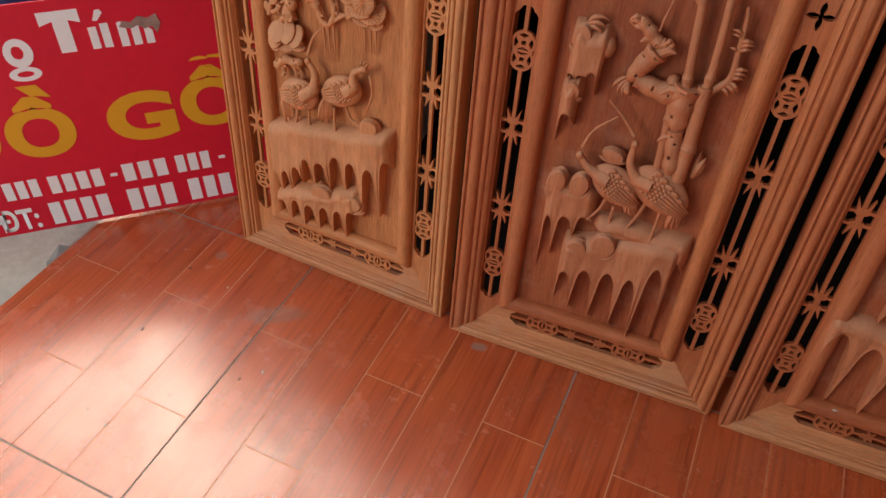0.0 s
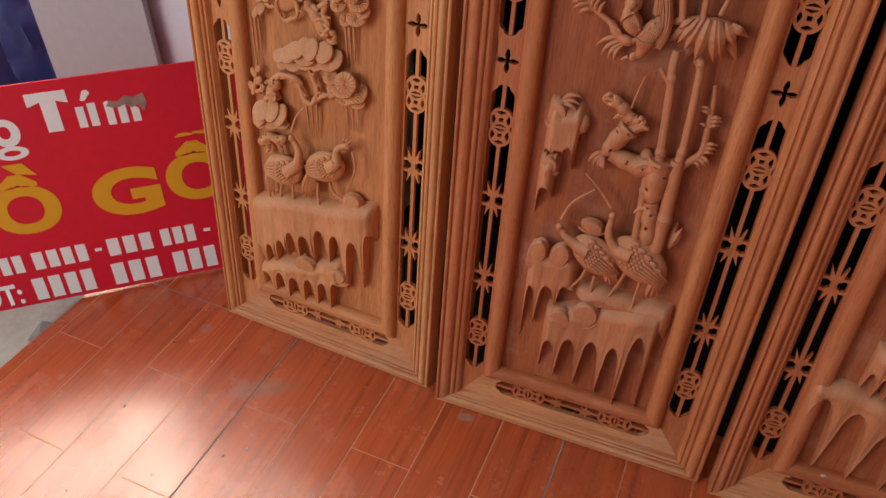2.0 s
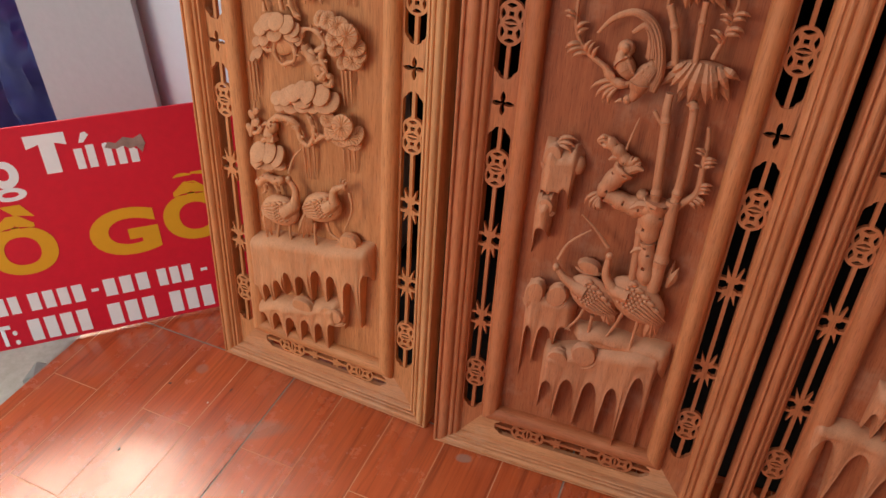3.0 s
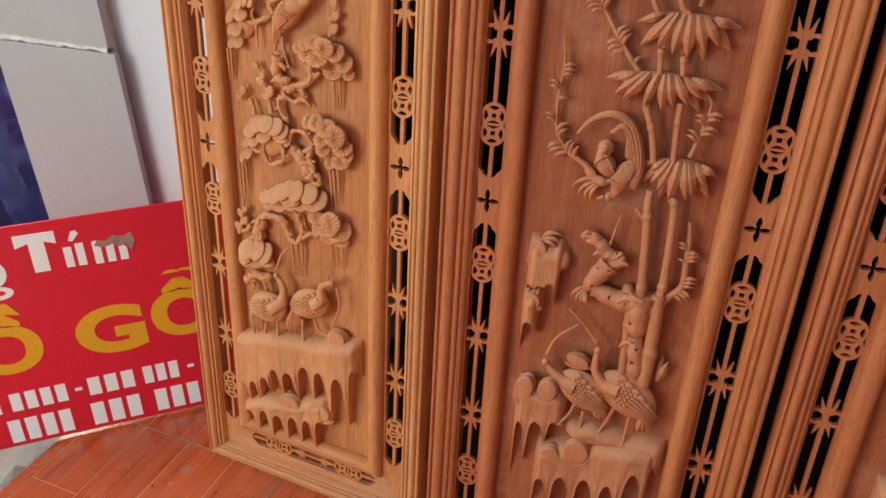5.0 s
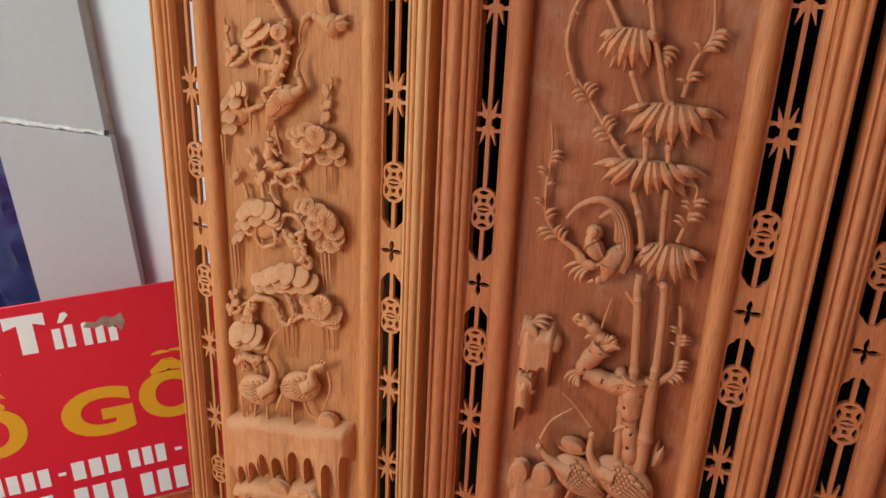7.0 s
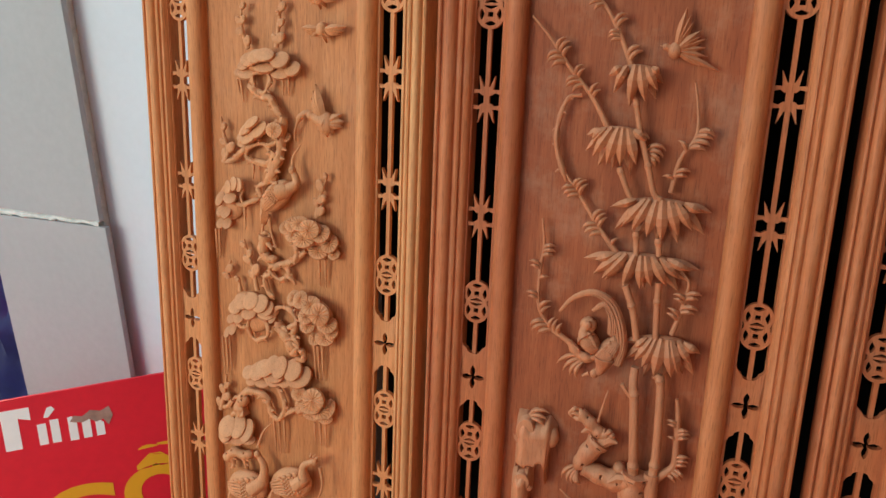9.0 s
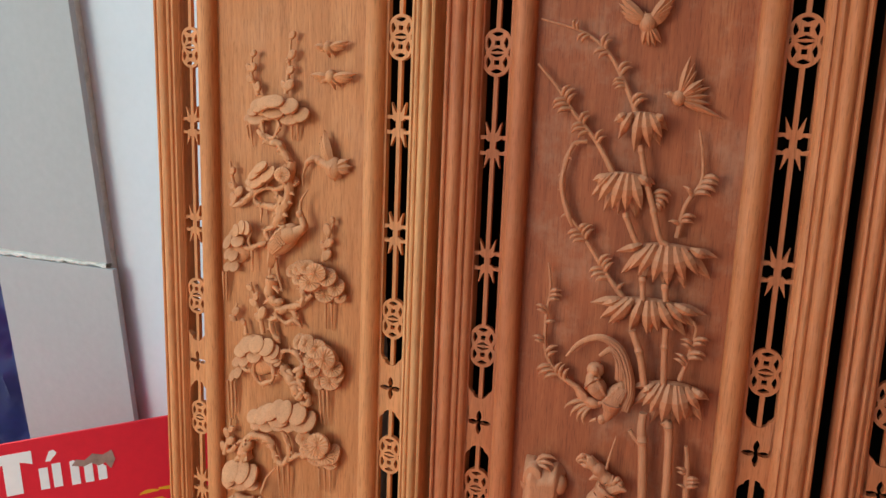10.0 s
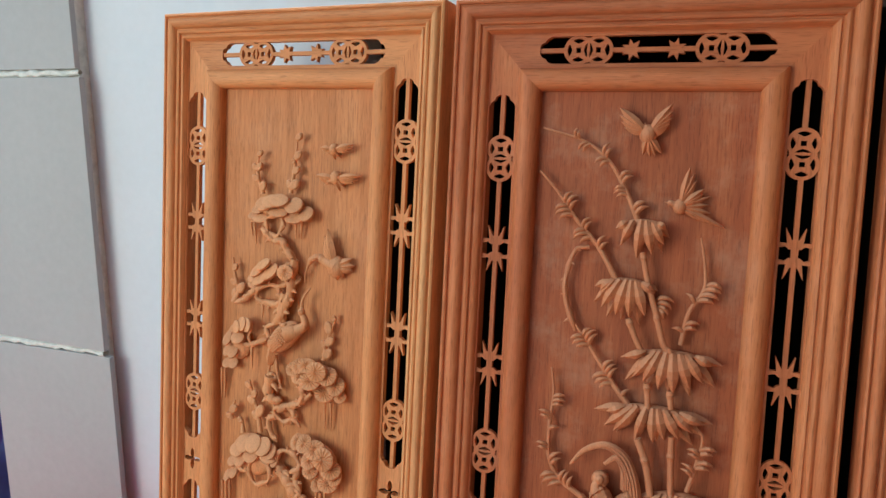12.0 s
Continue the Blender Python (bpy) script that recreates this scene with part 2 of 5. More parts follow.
setting("ground", box(bmesh.new(), -60, 60, -60, 60, -0.3, -0.14), CONCRETE, "rough grey concrete ground below the floor's edge", "ground")
setting("floor", box(bmesh.new(), FLOOR_EDGE, 1.799, -1.47, 4.0, -0.139, -0.0009), GROUT, "cement bed under the red plank tiles", "floor")
setting("wall_back", box(bmesh.new(), -1.2, DOOR_X, WALL_Y, WALL_Y + 0.12, -0.139, WALL_TOP), WALL_PAINT, "pale blue-grey painted wall", "wall")
# assumed room behind the panels, its shade painted as near-black walls
setting("shade_wall_back", box(bmesh.new(), DOOR_X - 0.1, 1.8, 2.4, 2.5, -0.0012, 1.319), ROOM_SHADE, "near-black wall of an assumed room behind the panels, its shade put in the colour", "wall")
setting("shade_wall_side", box(bmesh.new(), DOOR_X - 0.1, DOOR_X, WALL_Y + 0.121, 2.399, -0.0035, 1.319), ROOM_SHADE, "near-black side wall of the assumed room, its shade put in the colour", "wall")
# sheet laid over the tiles to blacken what the slots show
setting("shade_floor_sheet", box(bmesh.new(), DOOR_X, 1.799, 0.1, 2.399, -0.001, 0.003), ROOM_SHADE, "near-black sheet over the tiles behind the panels, in place of shade", "floor")
# added strip that stops light from falling in behind the panels
setting("blocker_lintel", box(bmesh.new(), DOOR_X - 0.1, 1.8, WALL_Y - 0.02, WALL_Y + 0.1, 1.195, WALL_TOP), WALL_PAINT, "painted wall strip over the panels, added to keep light out behind them", "wall")
# unseen, its left end sets how wide the sky mirrors in the floor
setting("blocker_upper", box(bmesh.new(), -0.25, 1.8, WALL_Y - 0.02, WALL_Y + 0.1, WALL_TOP + 0.0005, 2.599), WALL_PAINT, "unseen upper wall, added to bound the sky's reflection in the floor", "wall")
# unseen, closes the right side against light
setting("blocker_front_east", box(bmesh.new(), 0.75, 1.8, WALL_Y - 0.02, WALL_Y + 0.1, -0.0012, 1.194), WALL_PAINT, "unseen painted wall right of the panels, added to keep light out", "wall")
# added out of view so that light comes mainly from the left
setting("blocker_east", box(bmesh.new(), 1.8, 1.9, -3.0, 2.5, -0.139, 2.599), BLOCKER_BROWN, "unseen brown wall on the right, added to block light from that side", "wall")
setting("blocker_south", box(bmesh.new(), 0.5, 1.9, -3.1, -3.001, -0.139, 2.599), BLOCKER_BROWN, "unseen brown wall behind the camera, added to block light from the front right", "wall")
# unseen slab that cuts the sky over the right-hand panels
setting("ceiling", box(bmesh.new(), -0.3, 1.9, -3.1, WALL_Y + 0.1, 2.6, 2.7), BLOCKER_GREY, "unseen roof slab, added to shade the right-hand panels", "ceiling")
# unseen lid, blocks the sky above the space behind the panels
setting("blocker_lid", box(bmesh.new(), DOOR_X - 0.1, 1.799, WALL_Y + 0.1005, 2.5, WALL_TOP, WALL_TOP + 0.08), BLOCKER_GREY, "unseen lid added to keep light out of the assumed room", "ceiling")
# a clad pilaster: tiles with open joints on a mortar core
column = setting("pilaster", box(bmesh.new(), -1.235, -0.968, 0.3625, WALL_Y + 0.1, -0.139, WALL_TOP + 0.02), MORTAR, "mortar core of a tiled pilaster", "pillar")


def wall_tile(z0, z1, dx, slope):
    bm = box(bmesh.new(), -1.243 + dx * 0.5, -0.953 + dx, 0.35, 0.362, z0, z1, 0.0016)
    for v in bm.verts:
        if v.co.z < z0 + 0.01:
            v.co.z += slope * (v.co.x + 1.1)
    return bm


for z0, z1, dx, slope in ((-0.139, 0.103, 0.0, 0.0), (0.109, 0.6, 0.006, 0.0), (0.613, 1.106, -0.005, -0.02), (1.119, WALL_TOP + 0.02, -0.012, 0.01)):
    part("tile", wall_tile(z0, z1, dx, slope), WALL_TILE, column)


def mortar_smear(z):
    """Uneven mortar squeezed from a joint."""
    bm, r = bmesh.new(), random.Random(int(z * 100))
    pts = [Vector((-1.24 + 0.28 * i / 24, 0.3565 + r.uniform(-0.001, 0.001), z + r.uniform(-0.002, 0.002))) for i in range(25)]
    return tube_plain(bm, pts, [0.0062 * r.uniform(0.7, 1.3) for _ in pts])


def tube_plain(bm, pts, radii, sides=7):
    rings = [[bm.verts.new(q + Vector((0, r * math.cos(2 * math.pi * k / sides), r * math.sin(2 * math.pi * k / sides)))) for k in range(sides)] for q, r in zip(pts, radii)]
    for a, c in zip(rings, rings[1:]):
        for k in range(sides):
            bm.faces.new((a[k], a[(k + 1) % sides], c[(k + 1) % sides], c[k]))
    return bm


for z in (0.6065, 1.1125):
    part("mortar", mortar_smear(z), MORTAR, column, smooth=True)


def tarpaulin():
    """A creased plastic sheet hung up beside the pilaster."""
    bm, n, m = bmesh.new(), 46, 40
    grid = [[bm.verts.new((-1.95 + 0.72 * i / n, 0.46 + 0.05 * noise.noise((i * 0.22, j * 0.07, 3.0)) + 0.022 * noise.noise((i * 0.5, j * 0.4, 9.0)) + 0.02 * math.sin(i * 0.7 + j * 0.05), -0.135 + 0.78 * j / m)) for j in range(m + 1)] for i in range(n + 1)]
    for i in range(n):
        for j in range(m):
            bm.faces.new((grid[i][j], grid[i + 1][j], grid[i + 1][j + 1], grid[i][j + 1]))
    ob = new("tarpaulin", finish(bm, "tarpaulin", TARP, True))
    solid = ob.modifiers.new("thickness", "SOLIDIFY")
    solid.thickness = 0.0015
    return tagged(ob, "creased dark blue plastic sheet hanging beside the tiled pilaster", "tarpaulin")


tarpaulin()


def broken_edge():
    """Crumbled cement along the floor's cut edge."""
    bm, r = bmesh.new(), random.Random(5)
    for i in range(70):
        y = -1.4 + 1.75 * i / 70 + r.uniform(-0.01, 0.01)
        s = r.uniform(0.008, 0.028)
        g = bmesh.ops.create_icosphere(bm, subdivisions=1, radius=1, matrix=Matrix.LocRotScale((FLOOR_EDGE - r.uniform(0.0, 0.03), y, r.uniform(-0.135, -0.03)), Euler((r.random() * 3, r.random() * 3, 0)), (s, s * r.uniform(0.6, 1.5), s * 0.7)))
        for v in g["verts"]:
            v.co += Vector((r.uniform(-1, 1), r.uniform(-1, 1), r.uniform(-1, 1))) * s * 0.22
    ob = new("cement_rubble", finish(bm, "cement_rubble", CONCRETE))
    return tagged(ob, "crumbled grey cement along the floor's broken edge", "rubble", kind="stuff")


broken_edge()

# ---- carved panels ----
PW, PH = 0.41, 1.183
SIDE, BAND = 0.034, 0.029          # widths of the outer moulding, upright and level
BOARD_Y = 0.013                    # depth of the fretwork boards behind the frame's face
SLOT_U, SLOT_HALF = 0.1555, 0.0149
MOULD = [(0.0, 0.034), (0.0, 0.004), (0.03, 0.001), (0.09, 0.0), (0.13, 0.0008), (0.15, 0.003), (0.18, 0.003), (0.21, 0.0005), (0.27, -0.0015), (0.36, -0.0018),
         (0.45, -0.0006), (0.52, 0.0025), (0.55, 0.0055), (0.58, 0.0055), (0.6, 0.0035), (0.66, 0.0025), (0.72, 0.0035), (0.75, 0.0065), (0.79, 0.0065),
         (0.82, 0.0045), (0.88, 0.005), (0.94, 0.008), (0.98, 0.0115), (1.0, 0.0115), (1.0, 0.034)]
BEAD = [(0.0, 0.028), (0.0, 0.0125)] + [(0.5 - 0.5 * math.cos(math.pi * i / 10), 0.0125 - 0.0125 * math.sin(math.pi * i / 10)) for i in range(1, 10)] + [(1.0, 0.0165), (1.0, 0.028)]


def lerp_list(a, b, n):
    return [a + (b - a) * i / max(1, n - 1) for i in range(n)]


def slot_outline(a0, a1):
    """Outline of a slot in (along, across) with scalloped ends."""
    h = SLOT_HALF
    end = [(0.0, 0.004), (0.002, 0.0075), (0.006, 0.009), (0.0065, 0.0105), (0.009, 0.013), (0.013, h)]
    lo = [(a0 + a, t) for a, t in end]
    hi = [(a1 - a, t) for a, t in reversed(end)]
    right = lo + hi
    return right + [(a, -t) for a, t in reversed(right)]


def fretwork(bm, a0, a1, coins, bursts, stars, place):
    """Fretwork bars, double coins and bursts in one slot; place maps (along, across) to (x, z)."""
    def flat(loops, lift):
        plate(bm, [[place(a, t) for a, t in loop] for loop in loops], BOARD_Y + 0.0012 + lift, BOARD_Y + 0.0075 + lift)
    cuts = [a0 - 0.003] + [c + k for c in coins for k in (-0.0255, 0.0255)] + [a1 + 0.003]
    for p, q in zip(cuts[0::2], cuts[1::2]):
        w = 0.0025
        flat([[(p, -w), (q, -w * 0.9), (q, w), (p, w * 0.92)]], 0.0006)
    for c in coins:
        # two coins run into each other
        r, off = 0.0158, 0.0106
        reach = math.acos(-off / r)
        arc = [(off + r * math.cos(g), r * math.sin(g)) for g in lerp_list(-reach + 0.08, reach - 0.08, 22)]
        ring = arc + [(0.0, 0.0142)] + [(-a, -t) for a, t in arc] + [(0.0, -0.0142)]
        holes = []
        for s in (-1, 1):
            holes.append([(s * off + a, t) for a, t in rect(-0.0026, 0.0026, -0.0029, 0.0029)])
            holes.append([(s * (off + a), t) for a, t in ((0.0066, 0.0), (0.0084, 0.0042), (0.0096, 0.0064), (0.0112, 0.0045), (0.0122, 0.0), (0.0112, -0.0045), (0.0096, -0.0064), (0.0084, -0.0042))])
            holes.append([(s * (off + a), t) for a, t in ((-0.0054, 0.0), (-0.0072, 0.005), (-0.0092, 0.0078), (-0.0094, 0.004), (-0.0088, 0.0), (-0.0094, -0.004), (-0.0092, -0.0078), (-0.0072, -0.005))])
            for u in (-1, 1):
                holes.append([(s * off + a, u * t) for a, t in ((0.0, 0.0068), (0.0042, 0.0088), (0.0062, 0.0102), (0.004, 0.0116), (0.0, 0.0124), (-0.004, 0.0116), (-0.0062, 0.0102), (-0.0042, 0.0088))])
        flat([[(c + a, t) for a, t in loop] for loop in [ring] + holes], 0.0003)
    for c in bursts:
        crown = [(0.006, -0.0148), (0.0075, -0.009), (0.0045, -0.0055), (0.0045, 0.0055), (0.0075, 0.009), (0.006, 0.0148), (0.0112, 0.0148), (0.0108, 0.0075),
                 (0.0262, 0.0095), (0.0142, 0.0036), (0.0142, -0.0036), (0.0262, -0.0095), (0.0108, -0.0075), (0.0112, -0.0148)]
        for s in (1, -1):
            flat([[(c + s * a, t) for a, t in crown]], 0.0 if s > 0 else 0.0001)
        flat([rect(c - 0.006, c + 0.006, -0.0034, 0.0034)], 0.0003)
    for c, s in stars:
        star = []
        for i in range(14):
            g = 2 * math.pi * i / 14
            r = 0.0115 if i % 2 == 0 else 0.0058
            star.append((c + s * r * math.cos(g), r * math.sin(g)))
        flat([star], 0.0002)
    return bm


def panel(name, m, label, upright, level, board_wood, right_wood, more):
    """A framed carved panel. Local x across, z up along the face, y into the depth. more: what its outer moulding is wider, left, right and above."""
    el, er, et = more
    top = thing(name, m, label, "carved panel", "carved panels leaning in a row")
    x0, x1 = -PW / 2, PW / 2
    for side, nm in (("l", "stile"), ("r", "stile"), ("b", "rail"), ("t", "rail")):
        bm = mitred(bmesh.new(), MOULD, x0 - el, x1 + er, 0, PH + et, side, SIDE + el, SIDE + er, BAND, BAND + et)
        for v in bm.verts:
            if v.co.y > 0.03 and v.co.z < 0.01:
                v.co.z += 0.005
        part(nm, bm, right_wood if side == "r" else upright if side == "l" else WOOD_STRAW_X if side == "b" else level, top, smooth=True)
    ix0, ix1, iz0, iz1 = x0 + SIDE, x1 - SIDE, BAND, PH - BAND
    bx, bz0, bz1 = 0.1375, 0.0755, 1.1175     # outer edge of the bead
    # fretwork boards, mitred at the corners
    for s in (-1, 1):
        up = 0.0 if s < 0 else 0.019
        outline = [(s * ix1, iz0), (s * ix1, iz1), (s * bx, bz1), (s * bx, bz0)]
        low, high = (0.0837 + up * 1.1, 0.5494 + up), (0.6107 + up, 1.088 + up * 0.85)
        holes = [[(s * SLOT_U + t, a) for a, t in slot_outline(*e)] for e in (low, high)]
        cz = 0.58 + up
        cross = []
        for i in range(4):
            ca, sa = ((1, 0), (0, 1), (-1, 0), (0, -1))[i]
            for a, t in ((0.0017, -0.0017), (0.0062, -0.0030), (0.0105, -0.0022), (0.0136, 0.0), (0.0105, 0.0022), (0.0062, 0.0030)):
                cross.append((s * SLOT_U + 1.15 * (ca * a - sa * t), cz + 1.15 * (sa * a + ca * t)))
        board = part("fretwork_board", plate(bmesh.new(), [outline, cross] + holes, BOARD_Y, BOARD_Y + 0.008), upright, top)
        for (a0, a1), coins, bursts in ((low, (0.153 + up * 0.74, 0.492 + up * 0.74), (0.2555 + up * 0.6, 0.386 + up * 0.75)),
                                        (high, (0.676 + up * 0.74, 1.017 + up * 0.74), (0.78 + up, 0.9145 + up * 0.85))):
            part("fretwork", fretwork(bmesh.new(), a0, a1, coins, bursts, (), lambda a, t: (s * SLOT_U + t, a)), upright, board)
    for z0, z1, zc, k in ((iz0, bz0, 0.0585, 1), (iz1, bz1, 1.1365, -1)):
        outline = [(ix0, z0), (ix1, z0), (bx, z1), (-bx, z1)]
        a0, a1, c = -0.116, 0.124, 0.0045
        hole = [(a, zc + t * 0.98) for a, t in slot_outline(a0, a1)]
        board = part("fretwork_board", plate(bmesh.new(), [outline, hole], BOARD_Y, BOARD_Y + 0.008), WOOD_STRAW_X if k > 0 else level, top)
        part("fretwork", fretwork(bmesh.new(), a0, a1, (c - 0.068, c + 0.068), (), ((c - 0.022, 1), (c + 0.022, -1)), lambda a, t: (a, zc + t)), level, board)
    for side in "lrbt":
        part("bead", mitred(bmesh.new(), BEAD, -bx, bx, bz0, bz1, side, 0.0255, 0.0255, 0.025, 0.025), upright if side == "l" else right_wood if side == "r" and right_wood is WOOD_MID else upright if side == "r" else level, top, smooth=True)
    part("field", box(bmesh.new(), -0.114, 0.114, 0.0175, 0.028, 0.098, 1.095), board_wood, top, "smooth wooden ground of the relief")
    return top


PANEL_ROWS = ((-0.437, 0.030, -4.168, 6.434), (0.0, 0.0, 0.0, 7.387), (0.431, -0.011, 0.213, 8.157))
pine, bamboo, third = [panel("carved_panel", pose(x, y, 0, -lean, 0, yaw), label, up, lev, board_wood, right_wood, more) for (x, y, yaw, lean), label, up, lev, board_wood, right_wood, more in zip(
    PANEL_ROWS,
    ("honey-coloured carved wooden panel with pine trees and cranes", "reddish carved wooden panel with bamboo, birds and cranes", "reddish carved wooden panel, carved rocks at its foot"),
    (WOOD_PALE, WOOD_RED, WOOD_RED), (WOOD_PALE_X, WOOD_RED_X, WOOD_RED_X), (FIELD_PALE, FIELD_RED, FIELD_RED), (WOOD_GOLD, WOOD_MID, WOOD_RED), ((0.0, 0.0, 0.007), (0.008, 0.006, 0.009), (0.0, 0.0, 0.009)))]


# ---- relief carving: every piece is a part of its panel; points are (across, up) on the panel's face ----
GROUND = 0.0172     # depth of the field behind the frame's face
rng = random.Random(7)


def spline(pts, n=6):
    """A smooth line through points of any dimension."""
    out = []
    p = [Vector(q) for q in pts]
    p = [p[0] * 2 - p[1]] + p + [p[-1] * 2 - p[-2]]
    for a, b, c, d in zip(p, p[1:], p[2:], p[3:]):
        for i in range(n):
            t = i / n
            out.append(0.5 * ((2 * b) + (c - a) * t + (2 * a - 5 * b + 4 * c - d) * t * t + (3 * b - a - 3 * c + d) * t ** 3))
    out.append(p[-2])
    return out


def tube(bm, pts, radii, sides=8, flat=1.0, wobble=0.0):
    """A round bar through 3D points (x, y, z); radii: one for each point. flat squashes it in depth."""
    rings = []
    for i, q in enumerate(pts):
        d = (pts[min(i + 1, len(pts) - 1)] - pts[max(i - 1, 0)]).normalized()
        side = d.cross(Vector((0, 1, 0)))
        side = side.normalized() if side.length > 1e-4 else Vector((1, 0, 0))
        front = side.cross(d).normalized()
        ring = []
        for k in range(sides):
            g = 2 * math.pi * k / sides
            r = radii[i] * (1 + wobble * (rng.random() - 0.5))
            ring.append(bm.verts.new(q + side * (r * math.cos(g)) + front * (r * flat * math.sin(g))))
        rings.append(ring)
    for a, b in zip(rings, rings[1:]):
        for k in range(sides):
            j = (k + 1) % sides
            bm.faces.new((a[k], a[j], b[j], b[k]))
    for ring in (rings[0], rings[-1]):
        bm.faces.new(ring)
    return bm


def raised(pts, y):
    """Points (x, z) or (x, z, depth) as smooth 3D points."""
    return spline([(p[0], p[2] if len(p) > 2 else y, p[1]) for p in pts])


def blob(bm, x, z, y, rx, rz, ry, turn=0.0, rough=0.0, u=12, v=8):
    g = bmesh.ops.create_uvsphere(bm, u_segments=u, v_segments=v, radius=1, matrix=Matrix.LocRotScale((x, y, z), Euler((0, radians(-turn), 0)), (rx, ry, rz)))
    if rough:
        for w in g["verts"]:
            w.co += Vector((rng.uniform(-1, 1) * rx, rng.uniform(-1, 1) * ry, rng.uniform(-1, 1) * rz)) * rough
    return g["verts"]


def branch(panel_ob, mat, pts, r0, r1, y=0.0092, knots=0, name="branch"):
    """A gnarled bough with snag stubs and worm holes."""
    line = raised(pts, y)
    n = len(line)
    thick = r0 > 0.0065
    radii = [max(0.0008, r * (1 + (0.07 if thick else 0.13) * math.sin(i * 1.15 + r0 * 900))) for i, r in enumerate(lerp_list(r0, r1, n))]
    radii[-1], radii[-2] = radii[-1] * 0.35, radii[-2] * 0.75
    bm = tube(bmesh.new(), line, radii, 12 if thick else 9, 1.0, 0.09 if thick else 0.14)
    if knots:
        # worm holes: sunk facets scattered over the front
        bmesh.ops.recalc_face_normals(bm, faces=bm.faces)
        front = [f for f in bm.faces if len(f.verts) == 4 and f.normal.y < -0.45 and f.calc_area() > (r0 * 0.3) ** 2]
        rng.shuffle(front)
        bm.verts.index_update()
        taken, pits = set(), []
        for f in front:
            if len(pits) < knots + 1 and not taken & {v.index for v in f.verts}:
                taken |= {v.index for v in f.verts}
                pits.append(f)
        bmesh.ops.inset_individual(bm, faces=pits, thickness=r0 * 0.08, depth=-0.0004)
        bmesh.ops.inset_individual(bm, faces=pits, thickness=r0 * 0.02, depth=-r0 * 0.5)
    bough = part(name, bm, mat, panel_ob, smooth=True)
    for i in range(2, n - 2, 9 if thick else 4):
        q, r = line[i], radii[i]
        if r < 0.0022:
            continue
        s = Vector((rng.choice((-1, 1)), -0.3, rng.uniform(-0.6, 0.8))).normalized()
        part("snag", tube(bmesh.new(), [q, q + s * r * 1.5, q + s * r * 2.1 + Vector((0, 0, -r * 0.5))], [r * 0.6, r * 0.42, r * 0.12], 7), mat, bough, smooth=True)
    return bough


def loop_branch(panel_ob, mat, x, z, rx, rz, r, y=0.0105):
    """A root bent to an uneven ring, with snags on its outside."""
    snags, pts = [], []
    for i in range(25):
        g = 2 * math.pi * (i % 24) / 24
        k = 1 + 0.07 * math.sin(3 * g + x * 300) + 0.05 * math.sin(5 * g + z * 200)
        pts.append(Vector((x + rx * k * math.cos(g), y + 0.0012 * math.sin(2 * g), z + rz * k * math.sin(g))))
    bm = tube(bmesh.new(), pts, [r * 0.8 * (1 + 0.28 * math.sin(2 * math.pi * (i % 24) / 24 * 4 + x * 500)) for i in range(25)], 8, 1.0, 0.12)
    for i in range(0, 24 if rx > 0.010 else 0, 3):
        d = Vector((math.cos(2 * math.pi * i / 24), -0.15, math.sin(2 * math.pi * i / 24)))
        snags.append([pts[i] + d * r * 0.3, pts[i] + d * r * rng.uniform(1.3, 2.2)])
    ring = part("root_ring", bm, mat, panel_ob, smooth=True)
    for p in snags:
        part("snag", tube(bmesh.new(), p, [r * 0.55, r * 0.15], 6), mat, ring, smooth=True)
    return ring


def pad(x, z, y, rx, rz, turn=0.0, tilt=0.45, grooves=0.012, ribs=15):
    """One pad of pine needles: a thick, domed scale whose lower rim stands out, scored from its middle."""
    bm = bmesh.new()
    r = (rx + rz) / 2
    m = Matrix.LocRotScale((x, y, z), Euler((-tilt, radians(-turn), 0)), None)
    centre = bm.verts.new(m @ Vector((0, -0.11 * r, 0)))
    n, rings = ribs * 2, []
    for share, lift in ((0.22, 0.11), (0.6, 0.095), (0.9, 0.06), (1.0, 0.01), (1.01, -0.24), (0.86, -0.42), (0.5, -0.7)):
        ring = []
        for k in range(n):
            g = math.pi * k / ribs
            score = grooves * (1 if k % 2 else -1) * (1 if 0.2 < share <= 1.0 and lift >= 0 else 0)
            ring.append(bm.verts.new(m @ Vector((rx * share * math.cos(g), -r * (lift + score), rz * share * math.sin(g)))))
        rings.append(ring)
    for k in range(n):
        bm.faces.new((centre, rings[0][k], rings[0][(k + 1) % n]))
    for a, b in zip(rings, rings[1:]):
        for k in range(n):
            j = (k + 1) % n
            bm.faces.new((a[k], b[k], b[j], a[j]))
    bm.faces.new(rings[-1])
    return bm


